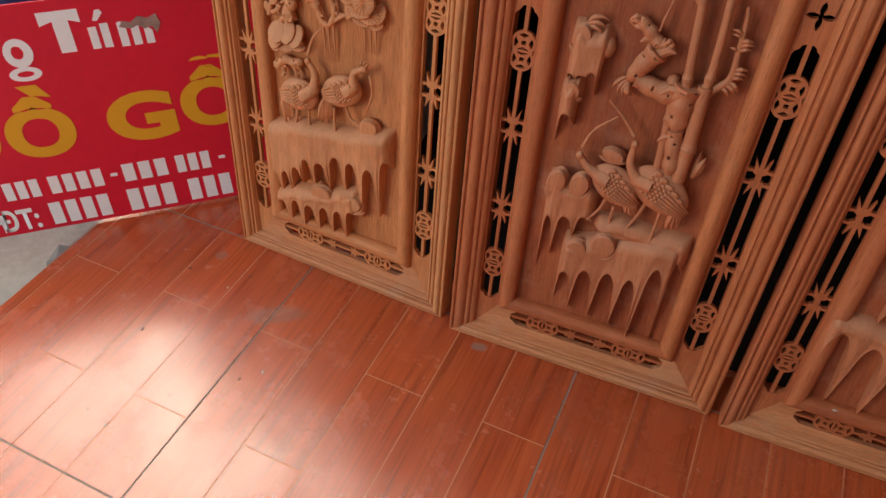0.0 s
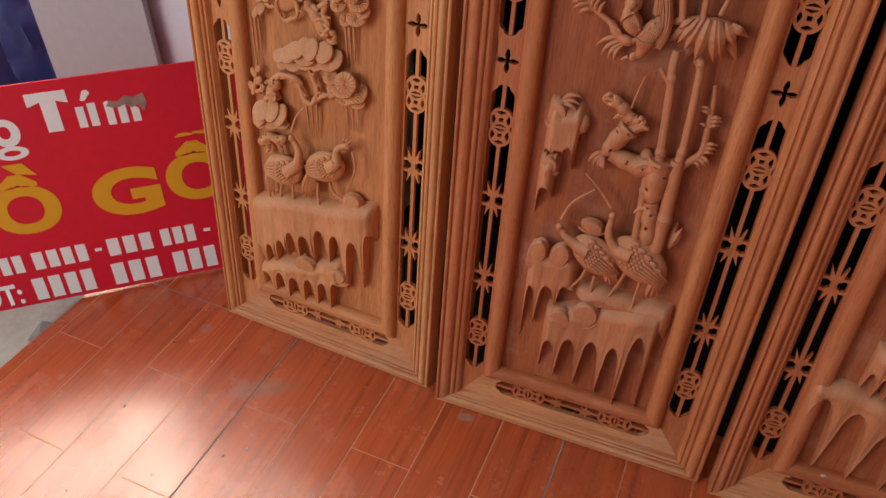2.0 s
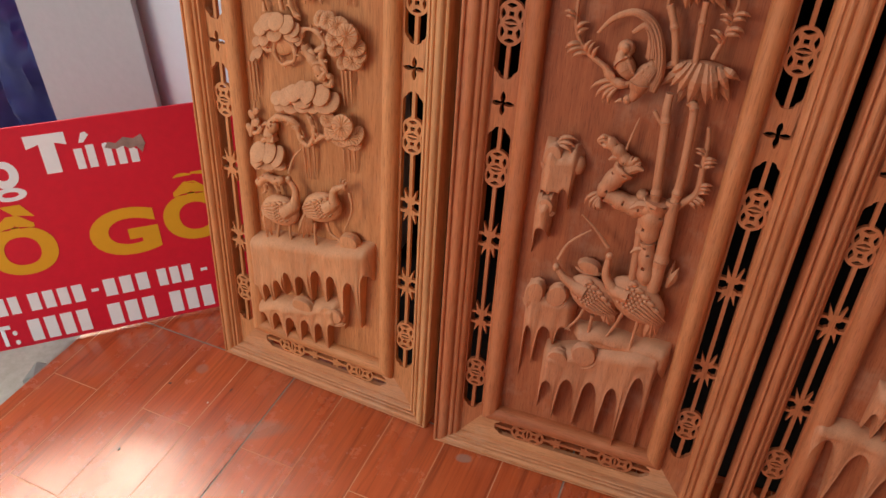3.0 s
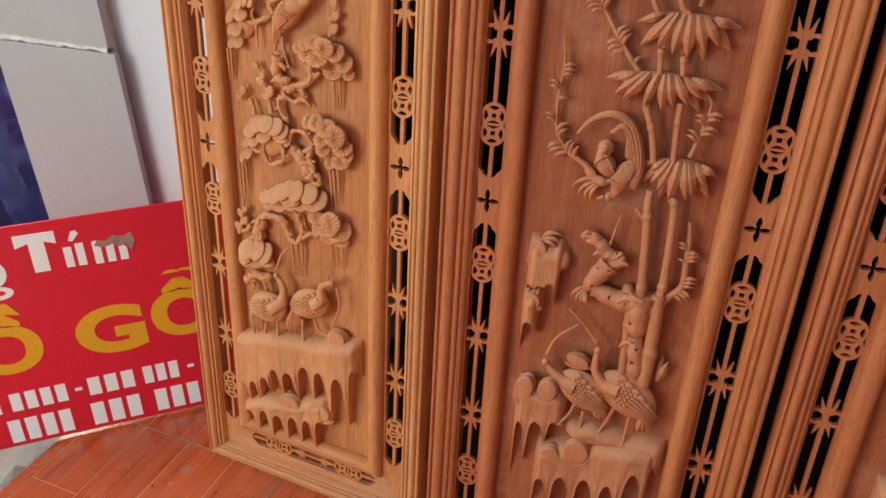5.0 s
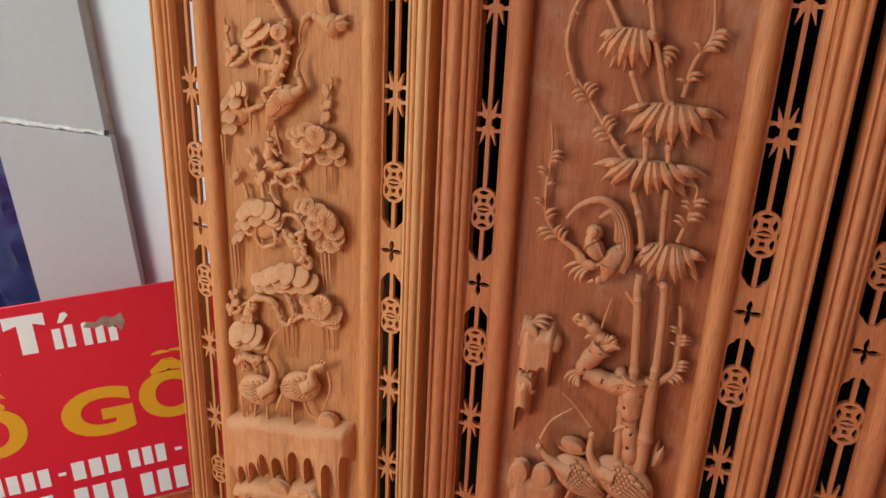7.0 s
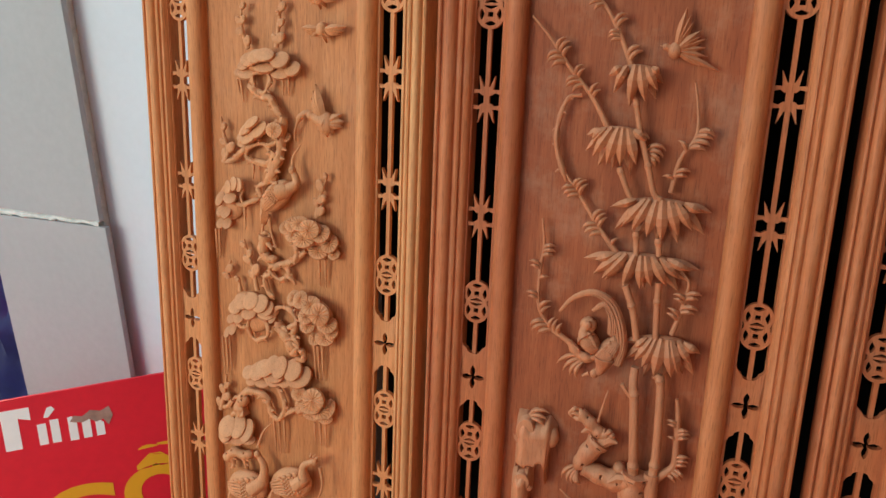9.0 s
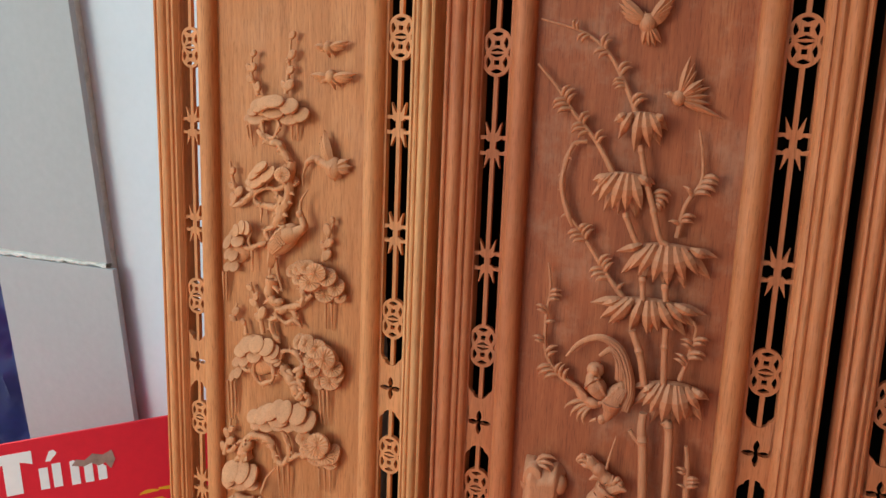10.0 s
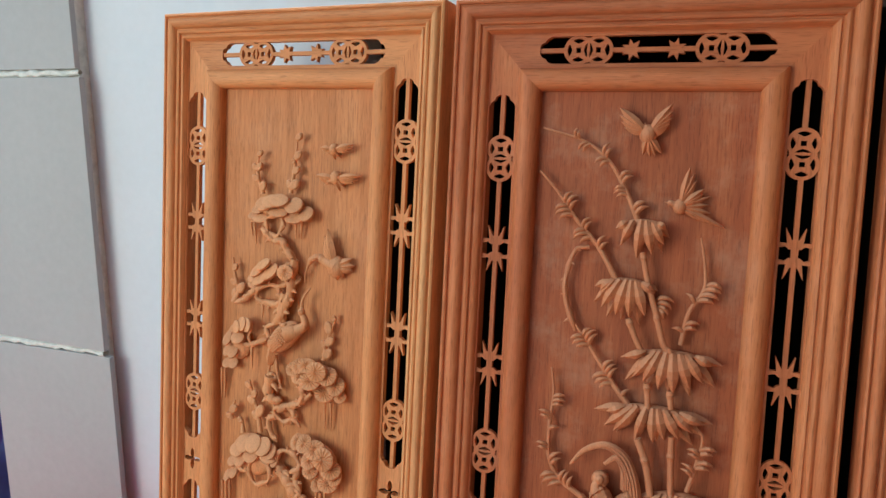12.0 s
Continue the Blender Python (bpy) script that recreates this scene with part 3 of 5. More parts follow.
def needle_cloud(panel_ob, mat, pads, y=0.002):
    """A cloud of overlapping needle pads, from the hindmost to the foremost: x, z, half width, half height, turn, and 1 for a pad seen face on."""
    mx, mz = sum(p[0] for p in pads) / len(pads), sum(p[1] for p in pads) / len(pads)
    wide, high = max(abs(p[0] - mx) for p in pads), max(abs(p[1] - mz) for p in pads)
    core = bmesh.new()
    blob(core, mx, mz, y + 0.011, max(0.006, wide * 0.85), max(0.006, high * 0.8), 0.0065)
    cloud = part("pine_needles", core, mat, panel_ob, smooth=True)
    for i, p in enumerate(pads):
        face_on = len(p) > 5
        out = y + 0.0072 - 0.0125 * i / max(1, len(pads) - 1)
        bm = pad(p[0], p[1], out - (0.0015 if face_on else 0), p[2] * 0.94, p[3] * 1.0, p[4] if len(p) > 4 else 0.0, 0.12 if face_on else 0.55, 0.04 if face_on or any(len(q) > 5 for q in pads) else 0.012)
        part("needle_pad", bm, mat, cloud, smooth=True)
    return cloud


def hanging_needles(panel_ob, mat, lines, y=0.011):
    """Thin needles hanging under a cloud: pairs of upper and lower ends."""
    bm = bmesh.new()
    for (xa, za), (xb, zb) in lines:
        tube(bm, [Vector((xa, y - 0.002, za)), Vector(((xa + xb) / 2 + 0.0003, y, (za + zb) / 2)), Vector((xb, y + 0.0025, zb))], [0.0019, 0.0017, 0.0008], 7)
    return part("hanging_needles", bm, mat, panel_ob, smooth=True)


def curl(bm, x, z, y, length, heading, bend, r):
    """A curled leaflet: a tapered comma with a keel."""
    pts, g = [Vector((x, y + 0.001, z))], radians(heading)
    for i in range(7):
        step = length / 7
        pts.append(pts[-1] + Vector((math.cos(g) * step, -0.0009 if i < 4 else 0.0008, math.sin(g) * step)))
        g += radians(bend) / 6
    tube(bm, pts, [r * k for k in (0.55, 0.9, 1.15, 1.25, 1.15, 0.85, 0.5, 0.12)], 8, 1.15)


def sprig(panel_ob, mat, pts, r, tufts, y=0.0085, name="leafy_twig"):
    """A twig with tufts: share of its length, side (1 left, -1 right of its way), number of leaflets, their length."""
    line = raised(pts, y)
    n = len(line)
    twig = part(name, tube(bmesh.new(), line, lerp_list(r, r * 0.35, n), 9), mat, panel_ob, smooth=True)
    for s, side, count, leaf in tufts:
        i = min(n - 2, max(1, round(s * (n - 1))))
        q, d = line[i], (line[i + 1] - line[i - 1]).normalized()
        head = math.degrees(math.atan2(d.z, d.x))
        for j in range(count):
            leaflet = bmesh.new()
            if mat is CARVED_PALE:
                # a rounded cupped leaf
                g = radians(head + side * 38)
                cx, cz = q.x + math.cos(g) * leaf * 0.5, q.z + math.sin(g) * leaf * 0.5
                blob(leaflet, cx, cz, y - 0.0008, leaf * 0.7, leaf * 0.46, 0.0036, head + side * 38, 0.0, 14, 8)
                for v in leaflet.verts:
                    if v.co.y < y - 0.0008:
                        v.co.y += 0.0022 * max(0.0, 1 - ((v.co.x - cx) ** 2 + (v.co.z - cz) ** 2) / (leaf * 0.36) ** 2)
            else:
                o = q + d * leaf * (0.4 * (j - (count - 1) / 2))
                curl(leaflet, o.x, o.z, y - 0.0008 - 0.0006 * j, leaf * 1.35 * rng.uniform(0.92, 1.06) * (1 - 0.1 * abs(j - 1)), head + side * 30, side * rng.uniform(72, 95), min(0.0026, leaf * 0.16))
            part("leaflet", leaflet, mat, twig, smooth=True)
    return twig


def plume(panel_ob, mat, x, z, leaf, heading, bend, n=4, r=0.0024, y=0.006):
    """A tuft of nested curled leaves that fan out from one point."""
    root = bmesh.new()
    blob(root, x, z, y + 0.002, r * 1.4, r * 1.4, 0.004)
    tuft = part("curled_leaf_tuft", root, mat, panel_ob, smooth=True)
    for j in range(n):
        bm = bmesh.new()
        curl(bm, x, z - 0.002 * j, y - 0.0008 * j, leaf * (1 - 0.12 * j), heading + 17 * j * (1 if bend > 0 else -1), bend, r)
        part("leaflet", bm, mat, tuft, smooth=True)
    return tuft


def cane(panel_ob, mat, pts, r, nodes=(0.5,), y=0.004, taper=0.85):
    """A bamboo cane with swollen, notched joints."""
    line = raised(pts, y)
    n = len(line)
    r *= 0.86
    radii = lerp_list(r, r * taper, n)
    bm = tube(bmesh.new(), line, radii, 14)
    cane_ob = part("bamboo_cane", bm, mat, panel_ob, smooth=True)
    for s in nodes:
        i = min(n - 2, max(1, int(s * n)))
        q, d = line[i], (line[i + 1] - line[i - 1]).normalized()
        k = radii[i]
        joint = tube(bmesh.new(), [q - d * k * 1.3, q - d * k * 0.4, q - d * k * 0.1, q, q + d * k * 0.1, q + d * k * 0.4, q + d * k * 1.3], [k * 0.95, k * 1.2, k * 1.24, k * 1.0, k * 1.24, k * 1.2, k * 0.95], 14)
        part("cane_joint", joint, mat, cane_ob, smooth=True)
    return cane_ob


def blade(bm, base, tip, width, lift, sag=0.0):
    """A pointed leaf with a sharp ridge along its middle, arched away from the ground."""
    d = tip - base
    across = Vector((d.z, 0, -d.x)).normalized()
    rows = []
    for s, w in ((0.0, 0.42), (0.2, 0.76), (0.42, 1.0), (0.6, 0.9), (0.78, 0.58), (0.91, 0.26), (1.0, 0.03)):
        c = base + d * s + Vector((0, -lift * math.sin(math.pi * min(1, s * 0.85 + 0.12)), -sag * s * s))
        h = width * w / 2
        rows.append([bm.verts.new(c + across * k * h + Vector((0, y * (0.35 + 0.65 * w), 0))) for k, y in ((-1, 0.0016), (0, -0.0022), (1, 0.0016), (0.7, 0.0045), (-0.7, 0.0045))])
    for a, b in zip(rows, rows[1:]):
        for k in range(5):
            j = (k + 1) % 5
            bm.faces.new((a[k], a[j], b[j], b[k]))
    bm.faces.new(rows[0])
    bm.faces.new(rows[-1])


def leaf_fan(panel_ob, mat, x, z, half, drop, seed, lean=0.0, y=0.001, n=9):
    """A drooping whorl of pointed bamboo leaves, a hinder layer showing between the front ones."""
    r = random.Random(seed)
    crown = bmesh.new()
    blob(crown, x, z - 0.004, y + 0.006, half * 0.58, 0.0052, 0.0075)
    fan = part("bamboo_leaves", crown, mat, panel_ob, smooth=True)
    for layer in (0, 1):
        m = n - 1 + layer
        for i in range(m):
            s = -1 + 2 * (i + 0.28 * r.uniform(-1, 1)) / (m - 1)
            g = radians(max(-90, min(90, s * 88 + lean * (1 - s * s))))
            k = (0.86 if layer else 1.04) * r.uniform(0.88, 1.06)
            base = Vector((x + s * half * 0.46, y + 0.007 * (1 - layer) + 0.001, z - 0.0018 * (1 - layer) - 0.0015 * s * s))
            tip = Vector((x + half * k * math.sin(g), y + 0.007 * (1 - layer) + 0.002 * r.random(), z - 0.003 - drop * k * math.cos(g) ** 0.9 - 0.006 * abs(s)))
            bm = bmesh.new()
            blade(bm, base, tip, min(0.0128, max(0.0092, (tip - base).length * 0.3)), 0.003 + 0.006 * layer + 0.0015 * r.random(), 0.001)
            part("leaf", bm, mat, fan)
    return fan


def feathered(bm, x, z, y, rx, rz, ry, turn):
    """A bird's body: an egg, a folded wing with rows of small scales at its shoulder, large coverts along its back edge and long quills behind."""
    blob(bm, x, z, y, rx, rz, ry, turn, 0.0, 20, 14)
    ca, sa = math.cos(radians(turn)), math.sin(radians(turn))
    flip = 1 if ca > 0 else -1

    def on(a, k, out=1.0):
        k *= flip
        d = -math.sqrt(max(0.02, 1 - a * a - k * k)) * ry * out
        return Vector((x + rx * a * ca - rz * k * sa, y + d, z + rx * a * sa + rz * k * ca))
    size = max(0.0022, rx * 0.075)
    for i in range(6):
        for j in range(6):
            a, k = -0.12 + 0.13 * i, -0.5 + 0.19 * j + 0.095 * (i % 2)
            if a * a + k * k < 0.75:
                q = on(a, k, 1.02)
                blob(bm, q.x, q.z, q.y, size * 1.0, size * 0.8, 0.0022, turn, 0.0, 8, 5)
    for j in range(5):
        q = on(0.5 - 0.26 * j, 0.66 - 0.03 * j * j * 0.5, 1.05)
        blob(bm, q.x, q.z, q.y, size * 2.0, size * 1.2, 0.0026, turn - 12 * flip, 0.0, 10, 6)
    for j in range(6):
        k = -0.46 + 0.19 * j
        p = [on(-0.16, k, 1.05), on(-0.45, k * 0.9, 1.1), on(-0.78, k * 0.7, 1.2), on(-1.12, k * 0.5 - 0.1, 0.6)]
        tube(bm, p, [size * 0.5, size * 0.75, size * 0.7, size * 0.2], 7, 1.0)


def horn(panel_ob, mat, pts, r0, r1, y=0.0):
    """A long crescent tail feather, keeled along its middle."""
    line = raised(pts, y)
    n = len(line)
    bm = tube(bmesh.new(), line, [r0 + (r1 - r0) * (i / (n - 1)) ** 0.8 for i in range(n)], 8, 0.75)
    for k in (-0.45, 0.1, 0.5):
        half = line[n // 3:]
        tube(bm, [p + Vector((k * r1 * 0.7, -r1 * 0.62, k * r1 * 0.5)) for p in half], lerp_list(0.0003, 0.0013, len(half)), 6)
    return part("tail_plume", bm, mat, panel_ob, smooth=True)


def blob_piece(panel_ob, mat, x, z, rx, rz, y=0.0):
    """A rounded knob."""
    bm = bmesh.new()
    blob(bm, x, z, y + 0.004, rx, rz, 0.010, 0, 0.03, 16, 10)
    return part("knob", bm, mat, panel_ob, smooth=True)


def sprout(panel_ob, mat, x0, z0, x1, z1):
    """A single pointed shoot with a smaller one beside it."""
    bm = bmesh.new()
    blade(bm, Vector((x0, 0.008, z0)), Vector((x1, 0.004, z1)), 0.011, 0.004)
    blade(bm, Vector((x0, 0.010, z0)), Vector((x0 + (x1 - x0) * 0.25, 0.008, z0 + (z1 - z0) * 1.2)), 0.008, 0.003)
    return part("shoot", bm, mat, panel_ob, smooth=True)


def crane(panel_ob, mat, body, neck, beak, legs, tail, y=0.0088, label="", crest=False):
    """A standing crane. body: x, z, rx, rz, turn; neck ends at the head; legs: lines to the feet; tail: points that the tail quills reach."""
    bm = bmesh.new()
    x, z, rx, rz, turn = body
    feathered(bm, x, z, y + 0.003, rx * 1.04, rz * 1.04, 0.0125, turn)
    line = raised(neck, y - 0.002)
    n = len(line)
    tube(bm, line, [0.0094 + (0.0036 - 0.0094) * (i / (n - 1)) ** 0.6 for i in range(n)], 9)
    tube(bm, [Vector((x + rx * 0.35 * math.cos(radians(turn)), y - 0.003, z + rx * 0.35 * math.sin(radians(turn)))), line[0], line[1]], [0.0115, 0.0098, 0.0085], 9)
    h = line[-1]
    blob(bm, h.x, h.z, h.y - 0.001, 0.0048, 0.0056, 0.0048)
    blob(bm, h.x - 0.0005, h.z + 0.0012, h.y - 0.0052, 0.0012, 0.0012, 0.0012, 0, 0, 8, 5)
    if len(legs) == 2 and crest:
        for k in range(3):
            curl(bm, h.x - 0.002 + 0.002 * k, h.z + 0.003, h.y - 0.001, 0.010, 130 - 30 * k, -60, 0.0017)
    b = raised(beak, y)
    tube(bm, b, lerp_list(0.0026, 0.001, len(b)), 7)
    for leg in legs:
        p = raised(leg, y + 0.0035)
        tube(bm, p, lerp_list(0.0026, 0.0017, len(p)), 7)
        f = p[-1]
        for k in (-1, 0, 1):
            tube(bm, [f, f + Vector((k * 0.004, -0.003, -0.0025))], [0.0014, 0.0007], 6)
    back = Vector((x - rx * 0.75 * math.cos(radians(turn)), y, z - rx * 0.75 * math.sin(radians(turn))))
    for i, (a, c) in enumerate(tail):
        blade(bm, back + Vector((0, 0.001 * i - 0.003, 0)), Vector((a, y + 0.004, c)), 0.0105, 0.004)
    return part("carved_crane", bm, mat, panel_ob, label, smooth=True)


def small_bird(panel_ob, mat, x, z, r, wings, tail, head, y=0.0105):
    """A bird in flight. wings, tail: tips of feathers; head: its middle."""
    bm = bmesh.new()
    c = Vector((x, y, z))
    blob(bm, x, z, y, r, r * 1.15, 0.008, 0, 0.03)
    h = Vector((head[0], y - 0.002, head[1]))
    tube(bm, [c, c + (h - c) * 0.5, h], [r * 0.75, r * 0.55, r * 0.42], 9)
    blob(bm, h.x, h.z, h.y, r * 0.46, r * 0.46, r * 0.46)
    tube(bm, [h, h + (h - c).normalized() * r * 0.9 + Vector((0, 0, -r * 0.2))], [r * 0.2, 0.0004], 6)
    for (a, b), n in wings:
        tip = Vector((a, y, b))
        d = tip - c
        for i in range(n):
            g = Matrix.Rotation(radians(-9 * i if d.x < 0 else 9 * i), 4, "Y")
            blade(bm, c + d * 0.05, c + (g @ d) * (1 - 0.13 * i), max(0.0075, r * 1.1), 0.006 - 0.0008 * i)
    for a, b in tail:
        blade(bm, c, Vector((a, y + 0.002, b)), r * 0.85, 0.004)
    return part("carved_bird", bm, mat, panel_ob, smooth=True)


def rock(panel_ob, mat, tips, arches, top0, top1, y=-0.008):
    """A rock shelf with a slanting dusty top, a smooth front and stone drips below. tips: (x, z) of each drip; arches: heights of the hollows between them."""
    x0, x1 = tips[0][0], tips[-1][0]
    n, rows = max(60, int(abs(x1 - x0) / 0.0011)), 16
    thick = GROUND - y
    grid, bm = [], bmesh.new()
    for i in range(n + 1):
        s = i / n
        x = x0 + (x1 - x0) * s
        top = top0 + (top1 - top0) * s + 0.0024 * math.sin(s * 9 + x0 * 60) + 0.0012 * math.sin(s * 23 + 2)
        k = max(j for j in range(len(tips) - 1) if tips[j][0] <= x + 1e-9)
        (xa, za), (xb, zb) = tips[k], tips[k + 1]
        arch, u = arches[k], (x - xa) / (xb - xa)
        near, q = (za, max(0.0, u * 2)) if u < 0.5 else (zb, max(0.0, (1 - u) * 2))
        # a narrow drip that widens into the round head of the hollow
        rise = (q / 0.32) ** 0.8 * 0.68 if q < 0.32 else 0.68 + 0.32 * math.sqrt(max(0.0, 1 - ((1 - q) / 0.68) ** 2))
        low = min(near + (arch - near) * rise, top - 0.014)
        end = min(1.0, min(s, 1 - s) * abs(x1 - x0) / 0.012)
        front = y + 0.0018 * math.sin(x * 62 + x0 * 90) + 0.0006 * math.sin(x * 150) + thick * 0.6 * (1 - end) ** 2
        col = [(x, GROUND + 0.004, top + 0.008), (x, front + thick * 0.8, top + 0.007), (x, front + thick * 0.45, top + 0.004), (x, front + thick * 0.2, top - 0.0005),
               (x, front + thick * 0.06, top - 0.0055), (x, front, top - 0.0115)]
        head = max(top - 0.0115, low + 0.001)
        for j in range(1, rows + 1):
            f = j / rows
            z = head + (low - head) * f
            sunk = max(0.0, min(1.0, (arch - z) / max(1e-4, arch - near)))
            out = front + 0.002 * math.sin(f * 2.6) + thick * 0.6 * sunk ** 1.5
            side = min(1.0, (z - low) / 0.0035)
            col.append((x, out + 0.0022 * (1 - side) ** 2, z))
        col.append((x, min(GROUND + 0.003, col[-1][1] + 0.004), low + 0.0006))
        col.append((x, GROUND + 0.004, low + 0.0012))
        grid.append([bm.verts.new(p) for p in col])
    m = len(grid[0])
    for a, b in zip(grid, grid[1:]):
        for j in range(m - 1):
            bm.faces.new((a[j], b[j], b[j + 1], a[j + 1]))
    bm.faces.new(grid[0])
    bm.faces.new(grid[-1])
    return part("rock_shelf", bm, mat, panel_ob, smooth=True)


def boulder(panel_ob, mat, x, z, rx, rz, turn=0.0, y=0.002, rings=1):
    """A rounded knob of rock with a smooth, nearly flat cut face and ripple folds under it."""
    bm = bmesh.new()
    blob(bm, x, z - rz * 0.12, y + 0.0095, rx * 1.02, rz * 1.08, 0.0088, turn, 0.02, 18, 10)
    ca, sa = math.cos(radians(turn)), math.sin(radians(turn))
    rows = []
    for share, out in ((1.0, 0.005), (0.97, 0.0015), (0.9, 0.0), (0.5, -0.0006), (0.02, -0.0008)):
        ring = []
        for k in range(24):
            g = 2 * math.pi * k / 24
            a, c = rx * 0.9 * share * math.cos(g), rz * 0.9 * share * math.sin(g)
            ring.append(bm.verts.new((x + a * ca - c * sa, y + out - 0.10 * c, z + a * sa + c * ca)))
        rows.append(ring)
    for p, q in zip(rows, rows[1:]):
        for k in range(24):
            bm.faces.new((p[k], p[(k + 1) % 24], q[(k + 1) % 24], q[k]))
    for k in range(rings + 1):
        a = 1.04 + 0.2 * k
        pts = [Vector((x + rx * a * math.cos(g), y + 0.004 + 0.002 * k, z + rz * a * math.sin(g))) for g in [radians(205 + 13 * i) for i in range(11)]]
        tube(bm, pts, [0.0006] + [0.0015] * 9 + [0.0006], 7)
    return part("boulder", bm, mat, panel_ob, smooth=True)


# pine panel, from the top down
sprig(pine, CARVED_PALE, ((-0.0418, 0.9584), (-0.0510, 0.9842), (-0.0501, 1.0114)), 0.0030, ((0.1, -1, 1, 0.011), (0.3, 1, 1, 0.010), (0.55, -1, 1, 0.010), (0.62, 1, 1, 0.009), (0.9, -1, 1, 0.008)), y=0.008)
sprig(pine, CARVED_PALE, ((0.0005, 0.9615), (0.0059, 0.9992), (0.0086, 1.0349)), 0.0030, ((0.05, 1, 1, 0.010), (0.12, -1, 1, 0.013), (0.36, -1, 1, 0.010), (0.52, 1, 1, 0.006), (0.62, -1, 1, 0.011), (0.92, -1, 1, 0.009)), y=0.008)
small_bird(pine, CARVED_PALE, 0.0626, 1.0181, 0.0068, [((0.0426, 1.0204), 3), ((0.0911, 1.0255), 3)], ((0.0629, 1.0062), (0.0705, 1.0090)), (0.0566, 1.0154), y=0.008)
small_bird(pine, CARVED_PALE, 0.0665, 0.9837, 0.0078, [((0.0372, 0.9859), 3), ((0.1014, 0.9879), 3)], ((0.0714, 0.9682), (0.0789, 0.9729)), (0.0573, 0.9789), y=0.008)
needle_cloud(pine, CARVED_PALE, ((-0.0588, 0.9292, 0.0077, 0.0054), (-0.0506, 0.9379, 0.0090, 0.0065), (-0.0452, 0.9271, 0.0129, 0.0065), (0.0077, 0.9299, 0.0145, 0.0070), (0.0259, 0.9373, 0.0116, 0.0103), (-0.0152, 0.9364, 0.0161, 0.0065), (-0.0362, 0.9463, 0.0129, 0.0103), (0.0107, 0.9471, 0.0135, 0.0114), (-0.0239, 0.9501, 0.0122, 0.0098), (-0.0108, 0.9523, 0.0161, 0.0092)), y=0.002)
hanging_needles(pine, CARVED_PALE, (((-0.0609, 0.9200), (-0.0609, 0.9025)), ((-0.0558, 0.9202), (-0.0550, 0.8916)), ((0.0087, 0.9265), (0.0057, 0.9039)), ((0.0168, 0.9283), (0.0139, 0.9033))), y=0.011)
loop_branch(pine, CARVED_PALE, -0.0223, 0.9189, 0.0129, 0.0129, 0.0034, y=0.007)
branch(pine, CARVED_PALE, ((-0.0415, 0.9142), (-0.0306, 0.9051), (-0.0212, 0.8996), (-0.0095, 0.8995), (-0.0011, 0.8877), (0.0105, 0.8734)), 0.0042, 0.0050, knots=1, y=0.007)
branch(pine, CARVED_PALE, ((0.0105, 0.8775), (0.0065, 0.8522), (0.0035, 0.8296), (-0.0069, 0.8060), (-0.0168, 0.7907)), 0.0056, 0.0070, knots=2, y=0.007)
needle_cloud(pine, CARVED_PALE, ((-0.0558, 0.8394, 0.0084, 0.0060), (-0.0544, 0.8475, 0.0084, 0.0070), (-0.0459, 0.8595, 0.0141, 0.0076, 35), (-0.0400, 0.8482, 0.0148, 0.0076, 30), (-0.0222, 0.8601, 0.0148, 0.0098, 35), (-0.0323, 0.8685, 0.0135, 0.0070, 30)), y=0.002)
needle_cloud(pine, CARVED_PALE, ((0.0054, 0.8521, 0.0141, 0.0081), (0.0033, 0.8613, 0.0129, 0.0098, 0, 1)), y=0.002)
sprig(pine, CARVED_PALE, ((-0.0854, 0.8123), (-0.0772, 0.8276), (-0.0836, 0.8473), (-0.0878, 0.8715)), 0.0042, ((0.1, 1, 1, 0.012), (0.35, -1, 1, 0.013), (0.5, 1, 1, 0.010), (0.75, -1, 1, 0.009)), y=0.008)
branch(pine, CARVED_PALE, ((-0.0836, 0.8125), (-0.0695, 0.8168), (-0.0573, 0.8266), (-0.0469, 0.8362)), 0.0036, 0.0042, y=0.008)
loop_branch(pine, CARVED_PALE, -0.0287, 0.8270, 0.0201, 0.0130, 0.0036, y=0.008)
branch(pine, CARVED_PALE, ((-0.0399, 0.8197), (-0.0381, 0.8055), (-0.0401, 0.7915)), 0.0024, 0.0008, y=0.008)
branch(pine, CARVED_PALE, ((-0.0180, 0.8388), (-0.0030, 0.8443), (-0.0008, 0.8515)), 0.0030, 0.0034, y=0.008)
branch(pine, CARVED_PALE, ((-0.0348, 0.8187), (-0.0144, 0.8151), (-0.0076, 0.8086)), 0.0040, 0.0052, knots=1, y=0.008)
small_bird(pine, CARVED_PALE, 0.0698, 0.8737, 0.0125, [((0.0564, 0.9198), 5)], ((0.0926, 0.8862), (0.0959, 0.8771), (0.0931, 0.8702), (0.0810, 0.8611), (0.0718, 0.8563)), (0.0508, 0.8815), y=0.009)
branch(pine, CARVED_PALE, ((0.0588, 0.8796), (0.0460, 0.8841), (0.0340, 0.8797), (0.0290, 0.8705)), 0.0052, 0.0030, y=0.009)
branch(pine, CARVED_PALE, ((0.0296, 0.8727), (0.0253, 0.8592), (0.0255, 0.8468)), 0.0017, 0.0009, y=0.009)
